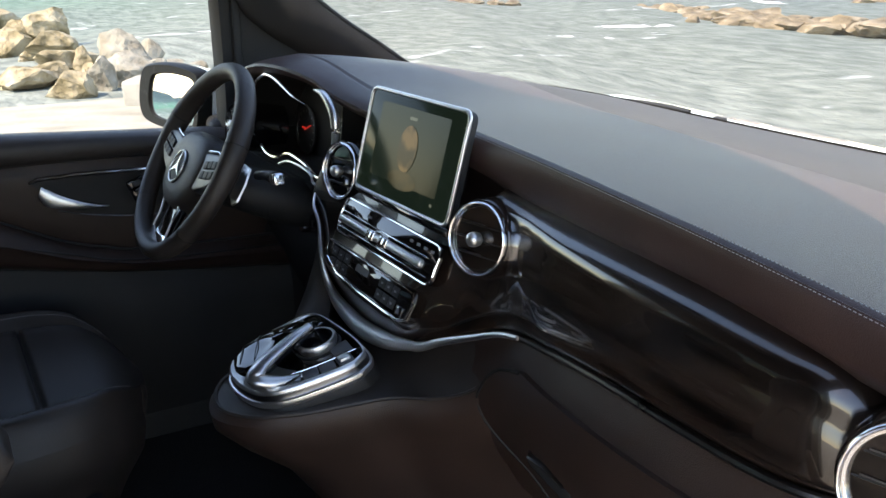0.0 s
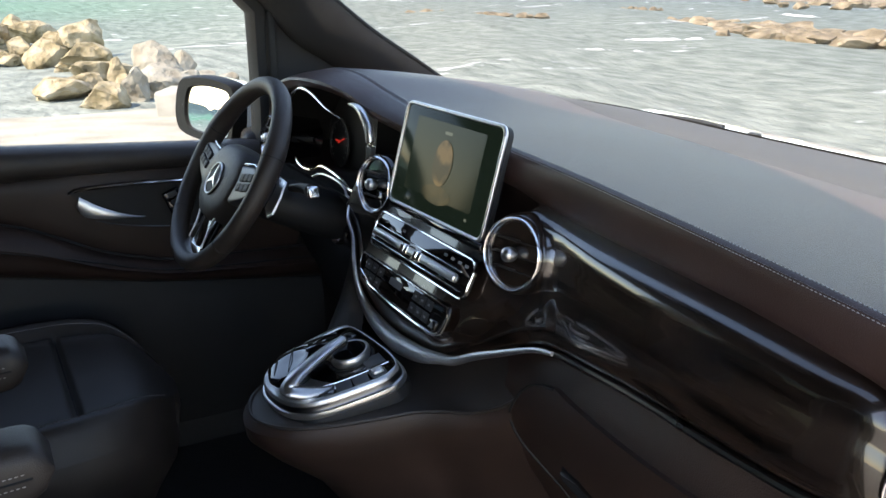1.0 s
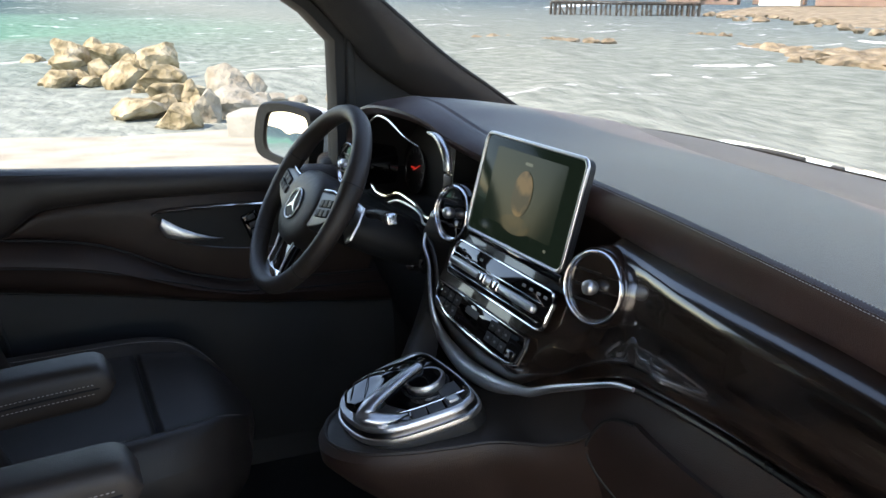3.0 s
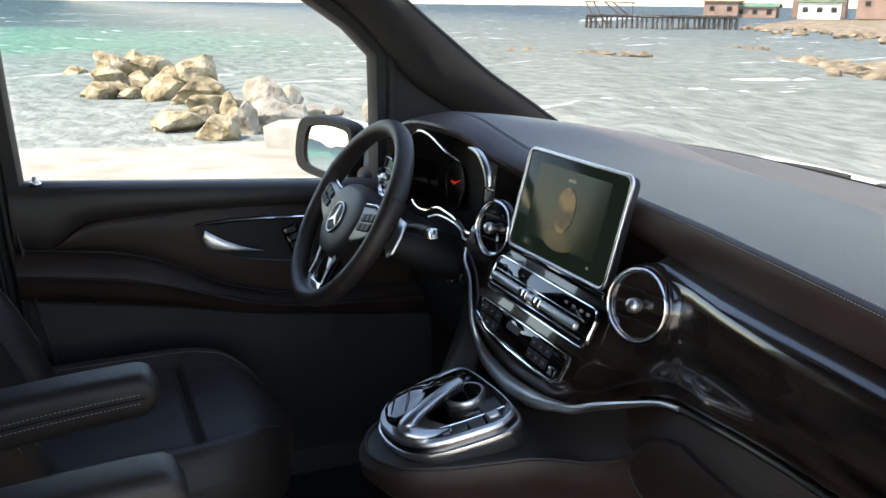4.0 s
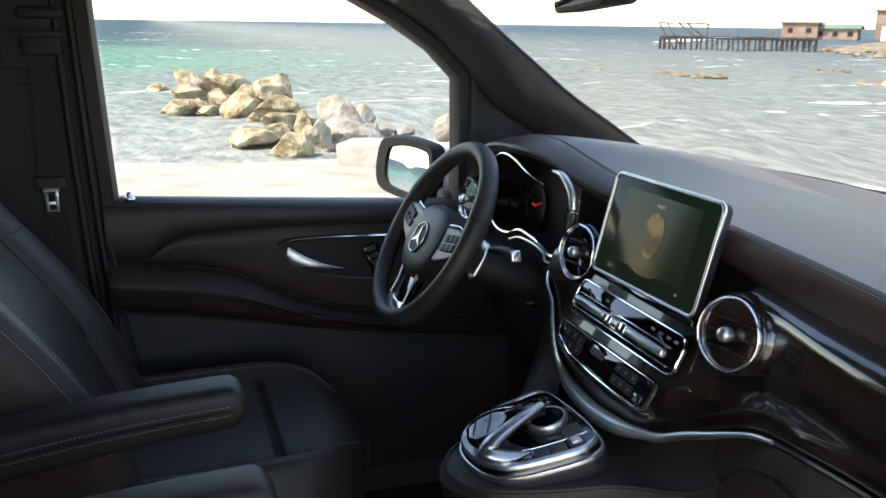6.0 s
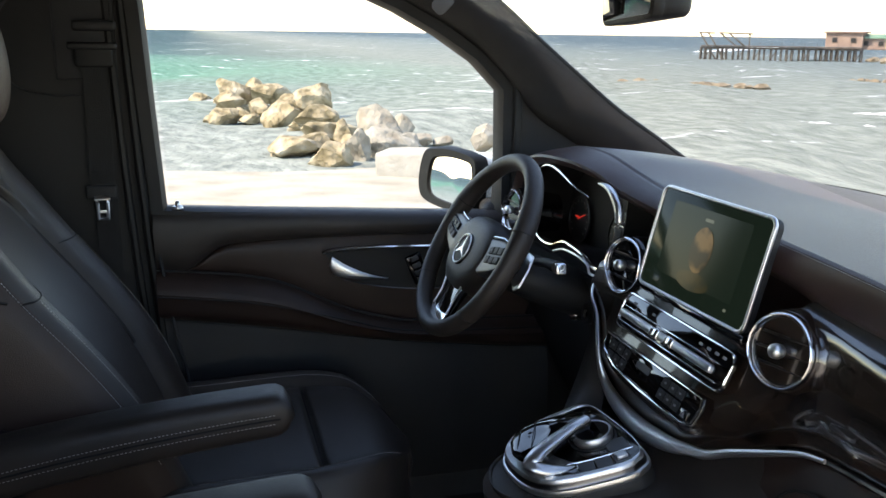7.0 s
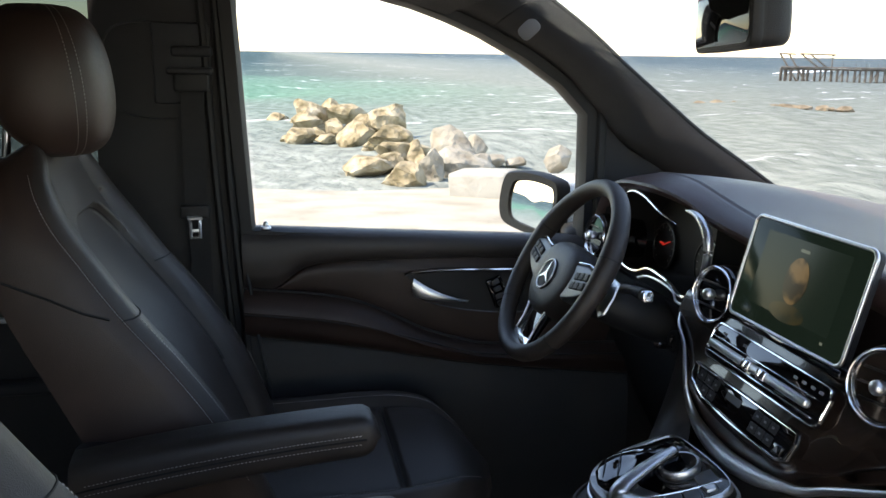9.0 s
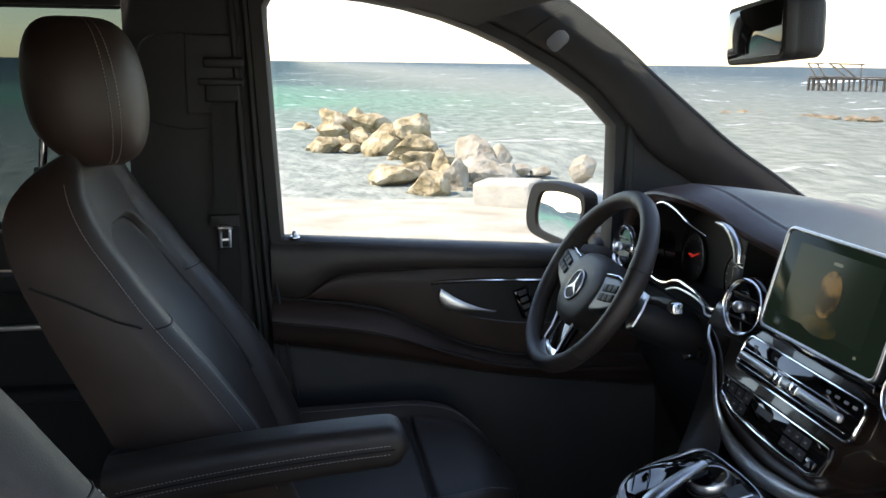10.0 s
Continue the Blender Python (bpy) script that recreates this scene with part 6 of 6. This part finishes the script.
boulder((-21.5, 23.0, -0.9), 0.5, WETROCK, 391, 0.7, "brown rock standing off the shelf", "shore_rock", "shore rocks")
for i in range(60):
    w = rng.random()
    boulder((-74 + 60 * w + rng.uniform(-2, 2), 62.5 - 26 * w + rng.uniform(-1, 7), -0.75), rng.uniform(0.3, 1.0), WETROCK, 260 + i, 0.5, "brown shore rock below the far houses", "shore_rock", "far shore rocks")
shore = part("shore", skin([[(-80 + 105 * u + 3 * noise.noise((u * 6, 0, 0)), 69 - 40 * u + d - (6 if d == 0 else 0) * u, z) for d, z in ((0, -1.3), (3, -0.6), (8, -0.1), (30, 0.3), (120, 0.9), (400, 1.6))] for u in np.linspace(0, 1, 40)]), WETROCK)
tagged(shore, "rocky brown shore across the bay", "shore", kind="structure")
far_land = part("backdrop", skin([[(-900 + 40 * k, 1500 - 6 * k, SEA), (-900 + 40 * k, 1520 - 6 * k, max(0.5, 26 + 16 * noise.noise((k * 0.13, 0, 2)) - 0.9 * abs(k - 20)))] for k in range(50)]), LAND)
tagged(far_land, "low hazy land beyond the bay", "land", kind="structure")

# ---- pier and houses ----
PA, PB = Vector((-79.5, 48.8, 0)), Vector((-71.0, 61.0, 0))
run = (PB - PA).normalized()
out = Vector((-run.y, run.x, 0))
pier = thing("pier", "old grey timber pier on many posts", "pier", (-75, 55, SEA))


def beam(a, b_, w, h, name, mat=TIMBER, parent=pier):
    a, b_ = Vector(a), Vector(b_)
    m = (b_ - a).to_track_quat("X", "Z").to_matrix().to_4x4()
    m.translation = (a + b_) / 2
    return vpart(name, box((b_ - a).length, w, h, 0.03, m, 1), mat, parent)


L = (PB - PA).length
for k in range(3):
    beam(PA + out * (k * 0.8) + Vector((0, 0, 0.42)), PA + run * L + out * (k * 0.8) + Vector((0, 0, 0.42)), 0.76, 0.13, "deck")
beam(PA + Vector((0, 0, 0.24)), PA + run * L + Vector((0, 0, 0.24)), 0.16, 0.18, "girder")
rng = random.Random(9)
for k in range(30):
    p = PA + run * (k * L / 29 + rng.uniform(-0.1, 0.1))
    w = rng.uniform(0.13, 0.20)
    beam(p + Vector((0, 0, -1.6)), p + Vector((0, 0, 0.30)), w, w, "post")
    beam(p + out * 1.7 + Vector((0, 0, -1.6)), p + out * 1.7 + Vector((0, 0, 0.30)), w, w, "post")
    if k % 3 == 1:
        beam(p + Vector((0, 0, -0.8)), p + run * 0.6 + Vector((0, 0, 0.25)), 0.09, 0.09, "brace")
    if k > 8 and k % 2:
        beam(p + Vector((0, 0, 0.45)), p + Vector((0, 0, 0.85)), 0.06, 0.06, "rail_post")
for k in (1.5, 2.3, 3.4, 4.2):
    p = PA + run * k
    beam(p + Vector((0, 0, -0.9 if k < 3 else 0.4)), p - run * 1.7 + Vector((0, 0, 1.75)), 0.16, 0.16, "gantry_leg")
beam(PA - run * 0.3 + Vector((0, 0, 1.72)), PA + run * 1.3 + Vector((0, 0, 1.66)), 0.14, 0.14, "gantry_beam")
beam(PA + run * 1.6 + Vector((0, 0, 1.70)), PA + run * 4.9 + Vector((0, 0, 1.62)), 0.14, 0.14, "gantry_beam")
beam(PA + run * 4.6 + Vector((0, 0, 0.4)), PA + run * 4.6 + Vector((0, 0, 1.62)), 0.12, 0.12, "gantry_leg")


def house(at, size, turn, wall_mat, roof_mat, pitch, windows, label):
    """A low shed: walls, a ridge or flat roof, and framed windows."""
    h = thing("house", label, "house", at, "houses across the bay")
    m = Matrix.Translation(at) @ pose(0, 0, 0, 0, 0, turn)
    w, d, t_ = size
    vpart("wall", box(w, d, t_, 0.05, m @ pose(0, 0, t_ / 2), 1), wall_mat, h)
    e = 0.3
    if pitch:
        ro = [[m @ Vector((u * (w / 2 + e), v * (d / 2 + e), t_ + pitch * (1 - abs(v)))) for v in (-1, 0, 1)] for u in (-1, 1)]
        vpart("roof", thick([[tuple(p) for p in r] for r in ro], (0, 0, 0.15)), roof_mat, h)
        vpart("gable", box(w * 0.98, d * 0.5, pitch * 0.55, 0.02, m @ pose(0, 0, t_ + pitch * 0.25), 1), wall_mat, h)
    else:
        vpart("roof", box(w + 2 * e, d + 2 * e, 0.2, 0.03, m @ pose(0, 0, t_ + 0.1), 1), roof_mat, h)
    for k in range(windows):
        u = (k + 0.5) / windows * w - w / 2
        win = vpart("window", box(0.62, 0.12, 0.6, 0.02, m @ pose(u, -d / 2 - 0.02, t_ * 0.58), 1), TIMBER, h)
        part("pane", box(0.46, 0.04, 0.44, 0.0, m @ pose(u, -d / 2 - 0.10, t_ * 0.58)), DARK, win)
    return h


house((-91.3, 75.9, 0.0), (4.2, 3.0, 1.9), 40, BRICK, BRICK, 0, 2, "weathered brown shed at the root of the pier")
house((-88.7, 79.0, 0.0), (5.0, 3.0, 1.3), 40, BRICK, GREENROOF, 0.4, 3, "low hut with a green roof")
house((-83.7, 84.3, 0.1), (6.0, 4.0, 3.3), 40, BRICK, BRICK, 0, 2, "tall brown house behind the shore")
house((-79.8, 80.5, 0.0), (4.6, 3.0, 1.9), 40, WHITEWALL, GREENROOF, 0, 3, "white house on the shore")
house((-73.5, 86.0, 0.1), (9.0, 4.0, 3.0), 40, BRICK, GREENROOF, 0, 4, "long brown house with a flat green roof")
house((-64.0, 90.0, 0.1), (8.0, 4.0, 2.4), 40, BRICK, BRICK, 0, 3, "long low brown house on the shore")
